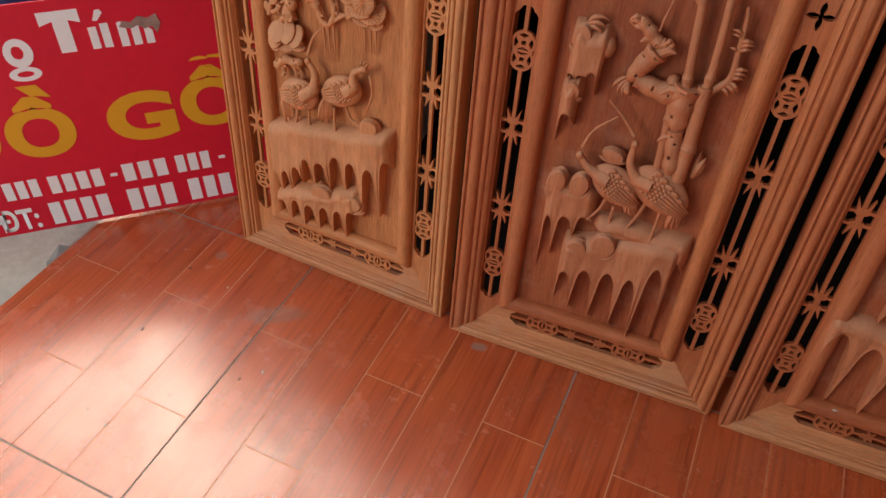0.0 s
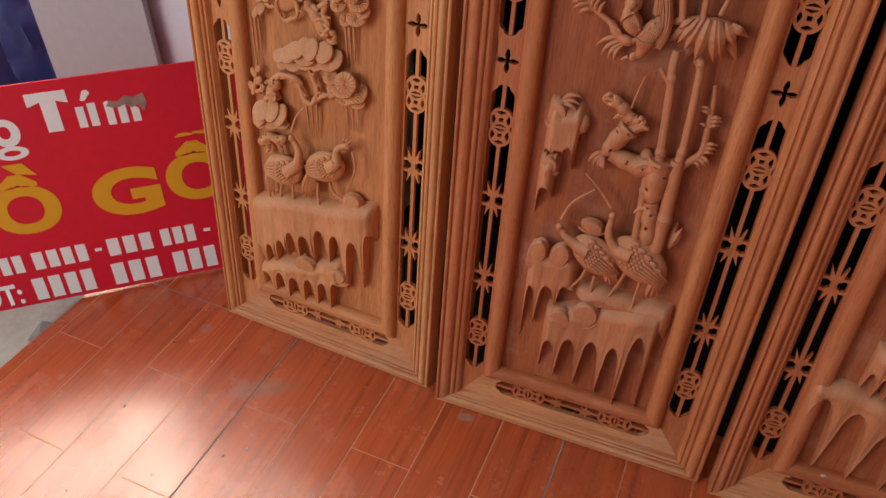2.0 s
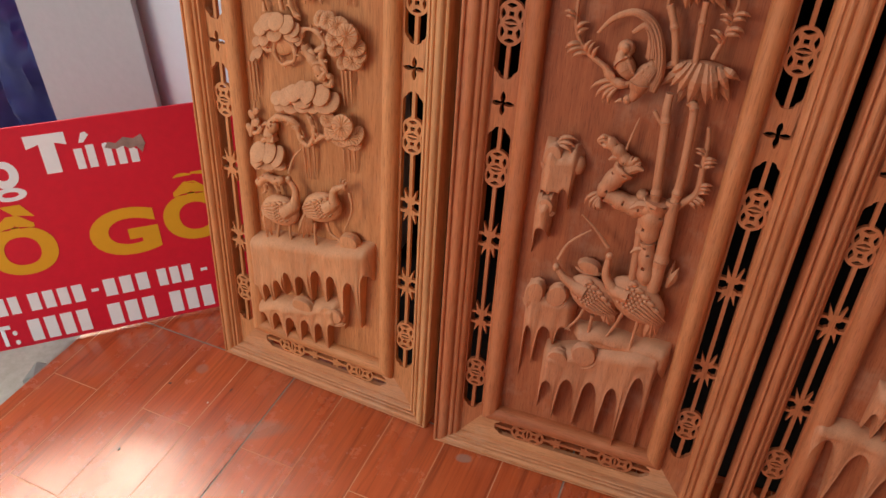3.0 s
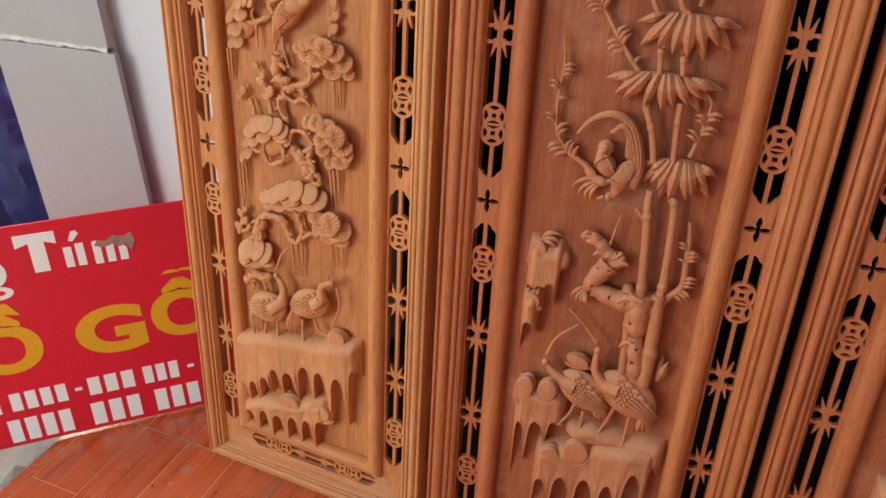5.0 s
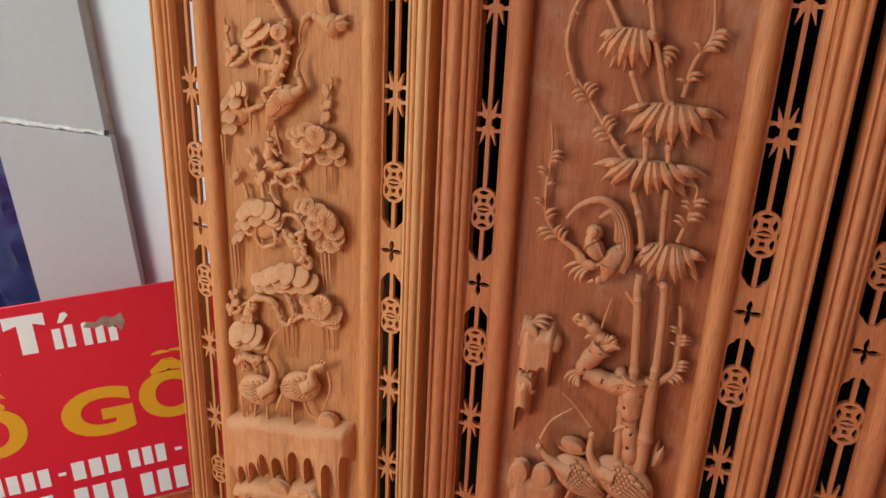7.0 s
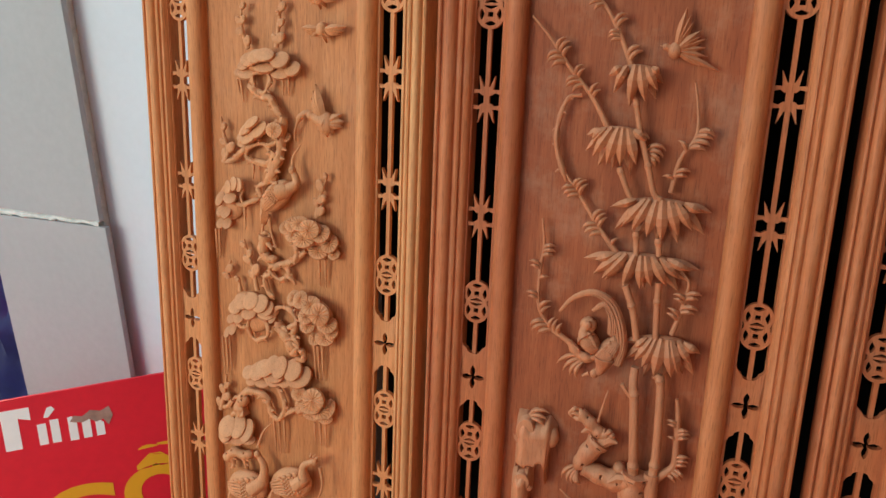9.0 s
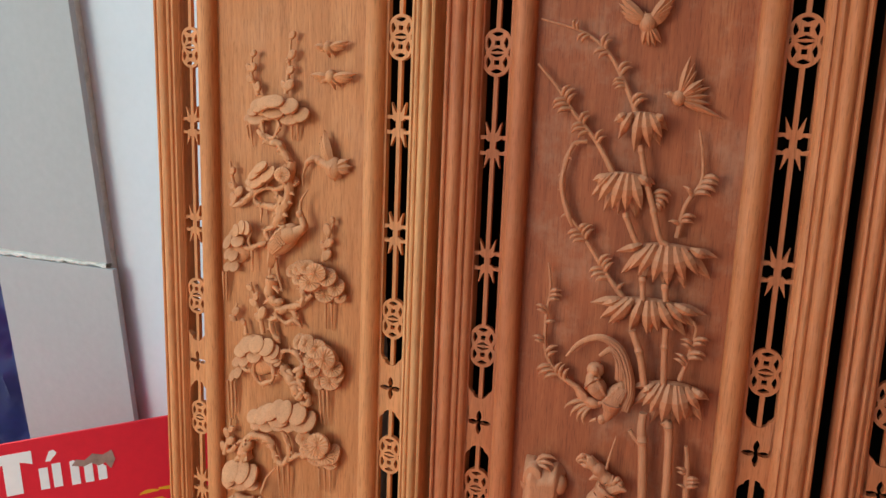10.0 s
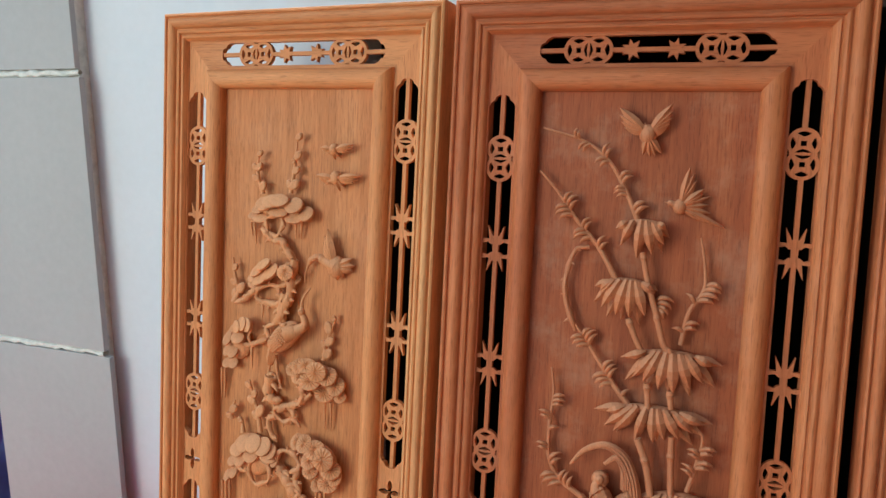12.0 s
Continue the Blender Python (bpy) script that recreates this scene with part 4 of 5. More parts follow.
needle_cloud(pine, CARVED_PALE, ((-0.0958, 0.7277, 0.0073, 0.0073), (-0.0840, 0.7292, 0.0079, 0.0078), (-0.0925, 0.7465, 0.0066, 0.0089), (-0.0827, 0.7462, 0.0083, 0.0095), (-0.0905, 0.7634, 0.0066, 0.0106), (-0.0729, 0.7667, 0.0106, 0.0089), (-0.0743, 0.7815, 0.0079, 0.0106, 60), (-0.0644, 0.7866, 0.0093, 0.0106, 55), (-0.0552, 0.7866, 0.0086, 0.0117, 60)), y=0.002)
hanging_needles(pine, CARVED_PALE, (((-0.1034, 0.7197), (-0.1067, 0.6777)), ((-0.0976, 0.7204), (-0.1017, 0.6767))), y=0.011)
branch(pine, CARVED_PALE, ((-0.0719, 0.7598), (-0.0583, 0.7574), (-0.0461, 0.7620), (-0.0305, 0.7686)), 0.0034, 0.0040, y=0.008)
branch(pine, CARVED_PALE, ((-0.0548, 0.7583), (-0.0537, 0.7417), (-0.0534, 0.7235)), 0.0026, 0.0008, y=0.008)
branch(pine, CARVED_PALE, ((-0.0549, 0.7569), (-0.0593, 0.7688), (-0.0542, 0.7789)), 0.0026, 0.0012, y=0.008)
branch(pine, CARVED_PALE, ((-0.0270, 0.7722), (-0.0314, 0.7838), (-0.0195, 0.7904), (-0.0095, 0.7953)), 0.0036, 0.0030, y=0.008)
branch(pine, CARVED_PALE, ((-0.0016, 0.8323), (-0.0082, 0.8111), (-0.0031, 0.7933)), 0.0070, 0.0050, knots=2, y=0.008)
crane(pine, CARVED_PALE, (-0.0009, 0.7760, 0.0271, 0.0152, 44), ((0.0194, 0.7868), (0.0324, 0.7972), (0.0271, 0.8126)), ((0.0254, 0.8165), (0.0270, 0.8298), (0.0372, 0.8443)), [((-0.0163, 0.7468), (-0.0235, 0.7363), (-0.0252, 0.7221)), ((-0.0138, 0.7498), (-0.0120, 0.7308), (-0.0055, 0.7092))], ((-0.0239, 0.7473), (-0.0260, 0.7332), (-0.0202, 0.7353)), y=0.003)
branch(pine, CARVED_PALE, ((-0.0211, 0.7205), (-0.0254, 0.7000), (-0.0173, 0.6896), (-0.0037, 0.6915)), 0.0085, 0.0050, knots=3, y=0.008)
loop_branch(pine, CARVED_PALE, -0.0215, 0.7176, 0.0060, 0.0067, 0.0034, y=0.008)
sprig(pine, CARVED_PALE, ((0.0566, 0.7531), (0.0610, 0.7787), (0.0735, 0.8102)), 0.0032, ((0.12, -1, 1, 0.013), (0.3, 1, 1, 0.009), (0.45, -1, 1, 0.012), (0.68, 1, 1, 0.013), (0.9, 1, 1, 0.007)), y=0.009)
needle_cloud(pine, CARVED_PALE, ((0.0825, 0.7090, 0.0092, 0.0078), (0.0605, 0.7101, 0.0152, 0.0106), (0.0779, 0.7228, 0.0125, 0.0123), (0.0134, 0.7364, 0.0106, 0.0095), (0.0243, 0.7423, 0.0119, 0.0106), (0.0262, 0.7298, 0.0125, 0.0112), (0.0686, 0.7356, 0.0132, 0.0123), (0.0432, 0.7265, 0.0172, 0.0123), (0.0388, 0.7459, 0.0145, 0.0100), (0.0545, 0.7406, 0.0158, 0.0123, 0, 1)), y=0.001)
hanging_needles(pine, CARVED_PALE, (((0.0605, 0.6999), (0.0588, 0.6613)), ((0.0694, 0.6998), (0.0679, 0.6608))), y=0.011)
branch(pine, CARVED_PALE, ((0.0237, 0.7150), (0.0283, 0.7031), (0.0231, 0.6910), (0.0028, 0.6838), (-0.0111, 0.6746)), 0.0042, 0.0052, knots=1, y=0.008)
branch(pine, CARVED_PALE, ((0.0415, 0.7077), (0.0332, 0.6995), (0.0247, 0.6904)), 0.0030, 0.0034, y=0.008)
loop_branch(pine, CARVED_PALE, -0.0003, 0.6724, 0.0153, 0.0090, 0.0040, y=0.008)
branch(pine, CARVED_PALE, ((-0.0131, 0.6684), (-0.0238, 0.6610), (-0.0193, 0.6438), (-0.0093, 0.6334)), 0.0042, 0.0034, y=0.008)
branch(pine, CARVED_PALE, ((0.0108, 0.6706), (0.0207, 0.6648), (0.0256, 0.6583)), 0.0040, 0.0012, y=0.008)
sprig(pine, CARVED_PALE, ((-0.0369, 0.6419), (-0.0419, 0.6686), (-0.0501, 0.6909), (-0.0570, 0.7108)), 0.0036, ((0.2, 1, 1, 0.011), (0.3, -1, 1, 0.014), (0.52, 1, 1, 0.012), (0.62, -1, 1, 0.010), (0.85, 1, 1, 0.009)), y=0.008)
sprig(pine, CARVED_PALE, ((-0.0651, 0.6365), (-0.0666, 0.6530)), 0.0038, ((0.9, 1, 1, 0.008),), y=0.008)
sprig(pine, CARVED_PALE, ((-0.0836, 0.6519), (-0.0858, 0.6621), (-0.0793, 0.6780)), 0.0036, ((0.1, 1, 1, 0.009), (0.5, -1, 1, 0.012)), y=0.008)
needle_cloud(pine, CARVED_PALE, ((-0.0905, 0.5714, 0.0053, 0.0084), (-0.0794, 0.5798, 0.0066, 0.0100), (-0.0814, 0.5937, 0.0073, 0.0073), (-0.0117, 0.6076, 0.0059, 0.0078), (-0.0210, 0.6111, 0.0139, 0.0073), (-0.0655, 0.6012, 0.0092, 0.0106), (-0.0477, 0.6105, 0.0125, 0.0106), (-0.0690, 0.6146, 0.0112, 0.0100), (-0.0146, 0.6223, 0.0092, 0.0106), (-0.0557, 0.6260, 0.0119, 0.0117), (-0.0248, 0.6281, 0.0125, 0.0128), (-0.0395, 0.6296, 0.0125, 0.0123)), y=0.001)
hanging_needles(pine, CARVED_PALE, (((-0.0988, 0.5630), (-0.1004, 0.5031)), ((-0.0928, 0.5642), (-0.0944, 0.5035)), ((-0.0869, 0.5670), (-0.0884, 0.5122))), y=0.011)
loop_branch(pine, CARVED_PALE, -0.0368, 0.5868, 0.0173, 0.0166, 0.0037, y=0.007)
branch(pine, CARVED_PALE, ((-0.0718, 0.5875), (-0.0628, 0.5843), (-0.0534, 0.5876)), 0.0030, 0.0036, y=0.007)
loop_branch(pine, CARVED_PALE, 0.0078, 0.6103, 0.0173, 0.0146, 0.0044, y=0.007)
branch(pine, CARVED_PALE, ((-0.0047, 0.5997), (0.0075, 0.5870), (0.0179, 0.5740), (0.0267, 0.5578)), 0.0075, 0.0085, knots=2, y=0.007)
loop_branch(pine, CARVED_PALE, 0.0210, 0.5741, 0.0088, 0.0102, 0.0042, y=0.004)
loop_branch(pine, CARVED_PALE, 0.0320, 0.5613, 0.0068, 0.0068, 0.0046, y=0.005)
branch(pine, CARVED_PALE, ((0.0260, 0.6026), (0.0211, 0.5897), (0.0263, 0.5817)), 0.0042, 0.0048, y=0.007)
needle_cloud(pine, CARVED_PALE, ((0.0541, 0.5893, 0.0094, 0.0099), (0.0703, 0.5938, 0.0155, 0.0111), (0.0814, 0.6041, 0.0101, 0.0099), (0.0456, 0.6073, 0.0121, 0.0105), (0.0763, 0.6147, 0.0155, 0.0117), (0.0453, 0.6219, 0.0121, 0.0117), (0.0268, 0.6439, 0.0094, 0.0111), (0.0384, 0.6439, 0.0114, 0.0122), (0.0548, 0.6390, 0.0162, 0.0128), (0.0696, 0.6302, 0.0162, 0.0152, 0, 1)), y=0)
hanging_needles(pine, CARVED_PALE, (((0.0522, 0.5780), (0.0525, 0.5280)), ((0.0581, 0.5792), (0.0581, 0.5277)), ((0.0647, 0.5806), (0.0641, 0.5276))), y=0.011)
needle_cloud(pine, CARVED_PALE, ((-0.0517, 0.5056, 0.0094, 0.0076), (-0.0331, 0.5073, 0.0128, 0.0076), (-0.0127, 0.5141, 0.0136, 0.0083), (0.0062, 0.5191, 0.0128, 0.0097), (0.0250, 0.5222, 0.0158, 0.0090), (0.0393, 0.5333, 0.0113, 0.0139), (-0.0509, 0.5208, 0.0105, 0.0104), (-0.0359, 0.5255, 0.0128, 0.0125), (-0.0086, 0.5264, 0.0173, 0.0111), (0.0238, 0.5412, 0.0143, 0.0152), (-0.0209, 0.5352, 0.0136, 0.0125), (-0.0061, 0.5440, 0.0113, 0.0125), (0.0055, 0.5422, 0.0113, 0.0159)), y=0.001)
branch(pine, CARVED_PALE, ((-0.0723, 0.4695), (-0.0579, 0.4882), (-0.0353, 0.4899), (-0.0189, 0.4834)), 0.0062, 0.0048, knots=2, y=0.008)
branch(pine, CARVED_PALE, ((-0.0677, 0.4497), (-0.0707, 0.4647), (-0.0584, 0.4796)), 0.0105, 0.0075, knots=3, y=0.008)
loop_branch(pine, CARVED_PALE, -0.0685, 0.4558, 0.0061, 0.0061, 0.0034, y=0.002)
branch(pine, CARVED_PALE, ((-0.0840, 0.4686), (-0.0925, 0.4580), (-0.1046, 0.4534)), 0.0040, 0.0030, y=0.008)
sprig(pine, CARVED_PALE, ((-0.1056, 0.4496), (-0.0981, 0.4776), (-0.0938, 0.5059)), 0.0042, ((0.1, 1, 1, 0.013), (0.3, -1, 1, 0.013), (0.5, 1, 1, 0.012), (0.7, -1, 1, 0.010)), y=0.008)
branch(pine, CARVED_PALE, ((-0.0063, 0.5063), (0.0026, 0.4916), (0.0046, 0.4736), (-0.0043, 0.4578), (-0.0160, 0.4619), (-0.0221, 0.4776), (-0.0262, 0.4851)), 0.0036, 0.0044, y=0.008)
branch(pine, CARVED_PALE, ((0.0043, 0.4650), (0.0210, 0.4774), (0.0335, 0.4743)), 0.0032, 0.0044, knots=1, y=0.008)
needle_cloud(pine, CARVED_PALE, ((0.0684, 0.4757, 0.0128, 0.0090), (0.0492, 0.4777, 0.0166, 0.0090), (0.0754, 0.4922, 0.0106, 0.0139), (0.0354, 0.4927, 0.0113, 0.0139), (0.0633, 0.4877, 0.0174, 0.0111), (0.0321, 0.5068, 0.0128, 0.0097), (0.0512, 0.4947, 0.0181, 0.0118), (0.0583, 0.5061, 0.0174, 0.0153, 0, 1)), y=0.003)
hanging_needles(pine, CARVED_PALE, (((0.0528, 0.4652), (0.0506, 0.4288)), ((0.0609, 0.4672), (0.0599, 0.4291)), ((0.0694, 0.4676), (0.0684, 0.4292))), y=0.011)
hanging_needles(pine, CARVED_PALE, (((-0.0147, 0.4541), (-0.0145, 0.4006)), ((-0.0065, 0.4561), (-0.0069, 0.4008)), ((0.0022, 0.4609), (0.0011, 0.4018))), y=0.011)
needle_cloud(pine, CARVED_PALE, ((-0.0978, 0.4047, 0.0105, 0.0083), (-0.0599, 0.4143, 0.0158, 0.0083), (-0.0776, 0.4109, 0.0166, 0.0090), (-0.0927, 0.4204, 0.0128, 0.0159), (-0.0551, 0.4315, 0.0113, 0.0166), (-0.0683, 0.4353, 0.0128, 0.0166), (-0.0852, 0.4330, 0.0150, 0.0159)), y=0)
branch(pine, CARVED_PALE, ((-0.0975, 0.3733), (-0.0825, 0.3872), (-0.0668, 0.3858), (-0.0508, 0.3918)), 0.0075, 0.0070, knots=3, y=0.007)
branch(pine, CARVED_PALE, ((-0.0890, 0.3800), (-0.0859, 0.3659), (-0.0905, 0.3572)), 0.0048, 0.0020, y=0.007)
branch(pine, CARVED_PALE, ((-0.0668, 0.3858), (-0.0636, 0.3719), (-0.0601, 0.3636)), 0.0052, 0.0020, y=0.007)
crane(pine, CARVED_PALE, (-0.0567, 0.3398, 0.0323, 0.0248, 10), ((-0.0272, 0.3582), (-0.0242, 0.3828), (-0.0349, 0.4008)), ((-0.0360, 0.4098), (-0.0264, 0.4355), (-0.0115, 0.4537)), [((-0.0628, 0.3160), (-0.0668, 0.2877), (-0.0652, 0.2586)), ((-0.0418, 0.3222), (-0.0429, 0.2988), (-0.0387, 0.2697))], ((-0.0903, 0.2962), (-0.0871, 0.2823), (-0.0786, 0.2880)), y=-0.001)
crane(pine, CARVED_PALE, (0.0186, 0.3663, 0.0331, 0.0233, 22), ((0.0422, 0.3813), (0.0426, 0.4026), (0.0597, 0.4142)), ((0.0668, 0.4057), (0.0704, 0.3767), (0.0570, 0.3381)), [((0.0037, 0.3356), (0.0029, 0.3090), (0.0049, 0.2882)), ((0.0243, 0.3416), (0.0315, 0.3252), (0.0463, 0.3178))], ((-0.0277, 0.3027), (-0.0191, 0.3015), (-0.0088, 0.3062), (-0.0019, 0.3151)), crest=True, y=-0.001)
boulder(pine, CARVED_PALE, 0.0622, 0.3179, 0.0180, 0.0152, 20, y=-0.001)
rock(pine, CARVED_PALE, ((-0.1251, 0.1267), (-0.1044, 0.1269), (-0.0832, 0.1311), (-0.0598, 0.1733), (-0.0385, 0.1735), (-0.0101, 0.1688), (0.0188, 0.1680), (0.0501, 0.1381), (0.0818, 0.1468), (0.1000, 0.2445)), (0.1837, 0.1914, 0.2069, 0.2308, 0.2306, 0.2499, 0.2512, 0.2503, 0.2693), 0.2709, 0.3143, y=-0.008)
boulder(pine, CARVED_PALE, -0.0238, 0.1716, 0.0219, 0.0168, 0, y=-0.006)
boulder(pine, CARVED_PALE, 0.0313, 0.1746, 0.0228, 0.0177, 0, y=-0.006)
rock(pine, CARVED_PALE, ((-0.1208, 0.0755), (-0.0902, 0.0690), (-0.0625, 0.0656), (-0.0335, 0.0681), (-0.0070, 0.0716), (0.0194, 0.0748), (0.0437, 0.1427)), (0.1292, 0.1392, 0.1415, 0.1449, 0.1468, 0.1567), 0.1422, 0.1940, y=-0.008)
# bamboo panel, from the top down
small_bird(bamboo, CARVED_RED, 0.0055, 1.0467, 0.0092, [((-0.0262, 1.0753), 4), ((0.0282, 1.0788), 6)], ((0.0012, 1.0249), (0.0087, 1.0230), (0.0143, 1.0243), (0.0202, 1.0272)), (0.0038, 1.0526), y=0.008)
small_bird(bamboo, CARVED_RED, 0.0425, 0.9724, 0.0074, [((0.0500, 1.0147), 3), ((0.0656, 0.9926), 3)], ((0.0722, 0.9846), (0.0723, 0.9758), (0.0743, 0.9672), (0.0890, 0.9526), (0.0677, 0.9581)), (0.0332, 0.9758), y=0.008)
sprig(bamboo, CARVED_RED, ((0.0003, 0.9573), (-0.0154, 0.9902), (-0.0332, 1.0179), (-0.0603, 1.0383), (-0.1063, 1.0521)), 0.0030, ((0.04, -1, 2, 0.015), (0.22, 1, 3, 0.011), (0.3, -1, 2, 0.013), (0.5, 1, 2, 0.012), (0.54, -1, 2, 0.012), (0.72, 1, 2, 0.011), (0.8, -1, 2, 0.009)), y=0.008)
sprig(bamboo, CARVED_RED, ((-0.0165, 0.8887), (-0.0369, 0.9227), (-0.0627, 0.9518), (-0.0845, 0.9807), (-0.1068, 1.0050)), 0.0034, ((0.24, -1, 2, 0.012), (0.36, 1, 3, 0.014), (0.4, -1, 2, 0.012), (0.6, 1, 3, 0.015), (0.62, -1, 3, 0.014)), y=0.008)
branch(bamboo, CARVED_RED, ((-0.0480, 0.9240), (-0.0624, 0.9199), (-0.0706, 0.8969), (-0.0712, 0.8685), (-0.0581, 0.8301)), 0.0022, 0.0036, y=0.008)
sprig(bamboo, CARVED_RED, ((0.0050, 0.7541), (-0.0168, 0.7807), (-0.0412, 0.8154), (-0.0617, 0.8421)), 0.0036, ((0.1, -1, 1, 0.012), (0.34, 1, 3, 0.015), (0.4, -1, 3, 0.014), (0.72, 1, 3, 0.014), (0.74, -1, 3, 0.014)), y=0.008)
plume(bamboo, CARVED_RED, 0.0244, 0.8675, 0.0255, 70, -120, n=4, y=0.008)
sprig(bamboo, CARVED_RED, ((0.0534, 0.8274), (0.0591, 0.8621), (0.0724, 0.8874), (0.0713, 0.9140), (0.0657, 0.9414)), 0.0031, ((0.1, 1, 1, 0.012), (0.14, -1, 2, 0.013), (0.32, 1, 1, 0.013), (0.44, -1, 4, 0.016)), y=0.008)
cane(bamboo, CARVED_RED, ((0.0084, 0.9227), (0.0168, 0.8881), (0.0259, 0.8602), (0.0361, 0.8269), (0.0439, 0.8194)), 0.0034, (0.05, 0.55), taper=1.2, y=0.001)
cane(bamboo, CARVED_RED, ((-0.0017, 0.8510), (0.0093, 0.8257), (0.0153, 0.8165)), 0.0039, (0.15,), y=0.001)
leaf_fan(bamboo, CARVED_RED, 0.0068, 0.9567, 0.0304, 0.0362, 31, n=6, y=0.001)
leaf_fan(bamboo, CARVED_RED, -0.0064, 0.8927, 0.0346, 0.0446, 32, lean=-22, n=7, y=0.001)
cane(bamboo, CARVED_RED, ((0.0221, 0.7838), (0.0248, 0.7560)), 0.0041, (0.2,), y=0.001)
cane(bamboo, CARVED_RED, ((0.0460, 0.7768), (0.0483, 0.7590)), 0.0041, (0.2,), y=0.001)
leaf_fan(bamboo, CARVED_RED, 0.0444, 0.8200, 0.0509, 0.0465, 33, n=8, y=0.001)
sprig(bamboo, CARVED_RED, ((0.0703, 0.6731), (0.0771, 0.7007), (0.0820, 0.7300), (0.0776, 0.7405)), 0.0030, ((0.25, 1, 2, 0.013), (0.34, -1, 2, 0.014), (0.45, 1, 2, 0.012), (0.5, -1, 2, 0.013)), y=0.001)
cane(bamboo, CARVED_RED, ((0.0164, 0.7222), (0.0269, 0.6951), (0.0341, 0.6616)), 0.0046, (0.45,), taper=1.0, y=0.001)
cane(bamboo, CARVED_RED, ((0.0510, 0.7299), (0.0519, 0.7031), (0.0541, 0.6649)), 0.0041, (0.4,), taper=1.0, y=0.001)
leaf_fan(bamboo, CARVED_RED, 0.0294, 0.7583, 0.0600, 0.0379, 34, n=9, y=0.001)
sprig(bamboo, CARVED_RED, ((-0.0392, 0.6447), (-0.0654, 0.6616), (-0.0792, 0.6873), (-0.0798, 0.7292), (-0.0773, 0.7562), (-0.0813, 0.7866)), 0.0034, ((0.12, -1, 3, 0.014), (0.2, 1, 3, 0.017), (0.34, -1, 2, 0.014), (0.42, 1, 2, 0.012), (0.55, -1, 1, 0.012), (0.6, 1, 2, 0.012), (0.72, -1, 3, 0.013)), y=0.008)
plume(bamboo, CARVED_RED, -0.0225, 0.6301, 0.036, 168, 70, n=4, y=0.008)
branch(bamboo, CARVED_RED, ((-0.0407, 0.6466), (-0.0284, 0.6321), (-0.0110, 0.6276)), 0.0045, 0.0060, y=0.008)
horn(bamboo, CARVED_RED, ((-0.0533, 0.6826), (-0.0387, 0.7007), (-0.0169, 0.7097), (0.0030, 0.7001), (0.0141, 0.6772), (0.0180, 0.6516), (0.0132, 0.6302)), 0.0014, 0.0082, y=0.001)
horn(bamboo, CARVED_RED, ((-0.0164, 0.6885), (-0.0037, 0.6977), (0.0053, 0.6860), (0.0081, 0.6646)), 0.0020, 0.0062, y=0.001)
crane(bamboo, CARVED_RED, (0.0049, 0.6429, 0.0179, 0.0114, 240), ((0.0008, 0.6295), (-0.0027, 0.6200), (-0.0081, 0.6160)), ((-0.0144, 0.6140), (-0.0182, 0.6121), (-0.0215, 0.6097)), [], ((0.0095, 0.6648), (0.0139, 0.6597)), y=0.0)
crane(bamboo, CARVED_RED, (-0.0174, 0.6516, 0.0141, 0.0103, 130), ((-0.0219, 0.6567), (-0.0237, 0.6638), (-0.0200, 0.6718)), ((-0.0161, 0.6665), (-0.0146, 0.6609), (-0.0133, 0.6576)), [], ((-0.0070, 0.6421),), y=0.0)
blob_piece(bamboo, CARVED_RED, -0.0200, 0.6703, 0.0097, 0.0092, y=0.001)
leaf_fan(bamboo, CARVED_RED, 0.0634, 0.6679, 0.0419, 0.0465, 35, n=8, y=0.001)
cane(bamboo, CARVED_RED, ((0.0358, 0.6299), (0.0355, 0.6108), (0.0387, 0.5861), (0.0437, 0.5212), (0.0460, 0.4925)), 0.0053, (0.42, 0.8), taper=1.25, y=0.001)
cane(bamboo, CARVED_RED, ((0.0230, 0.6074), (0.0312, 0.5964), (0.0380, 0.5898)), 0.0030, (), y=0.001)
cane(bamboo, CARVED_RED, ((0.0572, 0.6236), (0.0645, 0.6127), (0.0682, 0.5298), (0.0663, 0.4940)), 0.0048, (0.28, 0.76), taper=1.3, y=0.001)
cane(bamboo, CARVED_RED, ((0.0660, 0.5037), (0.0675, 0.4330), (0.0665, 0.3782)), 0.0095, (0.55,), taper=1.05, y=0.001)
cane(bamboo, CARVED_RED, ((0.0352, 0.4765), (0.0370, 0.4426), (0.0393, 0.3853)), 0.0059, (0.38,), taper=1.0, y=0.001)
branch(bamboo, CARVED_RED, ((0.0489, 0.4997), (0.0470, 0.4760), (0.0479, 0.4419)), 0.0150, 0.0120, knots=3, name="bamboo_stump", y=0.001)
branch(bamboo, CARVED_RED, ((0.0476, 0.4436), (0.0508, 0.4178), (0.0553, 0.3824)), 0.0098, 0.0105, knots=2, name="bamboo_stump", y=0.001)
sprig(bamboo, CARVED_RED, ((0.0620, 0.4828), (0.0757, 0.5015), (0.0889, 0.5175), (0.0885, 0.5481), (0.0868, 0.5809), (0.0839, 0.5978)), 0.0060, ((0.3, -1, 3, 0.014), (0.42, -1, 3, 0.013), (0.6, 1, 1, 0.010), (0.64, -1, 3, 0.013), (0.7, 1, 2, 0.011)), y=0.005)
loop_branch(bamboo, CARVED_RED, -0.0251, 0.5615, 0.0060, 0.0060, 0.0032, y=0.002)
loop_branch(bamboo, CARVED_RED, 0.0147, 0.5417, 0.0036, 0.0048, 0.0036, y=0.0)
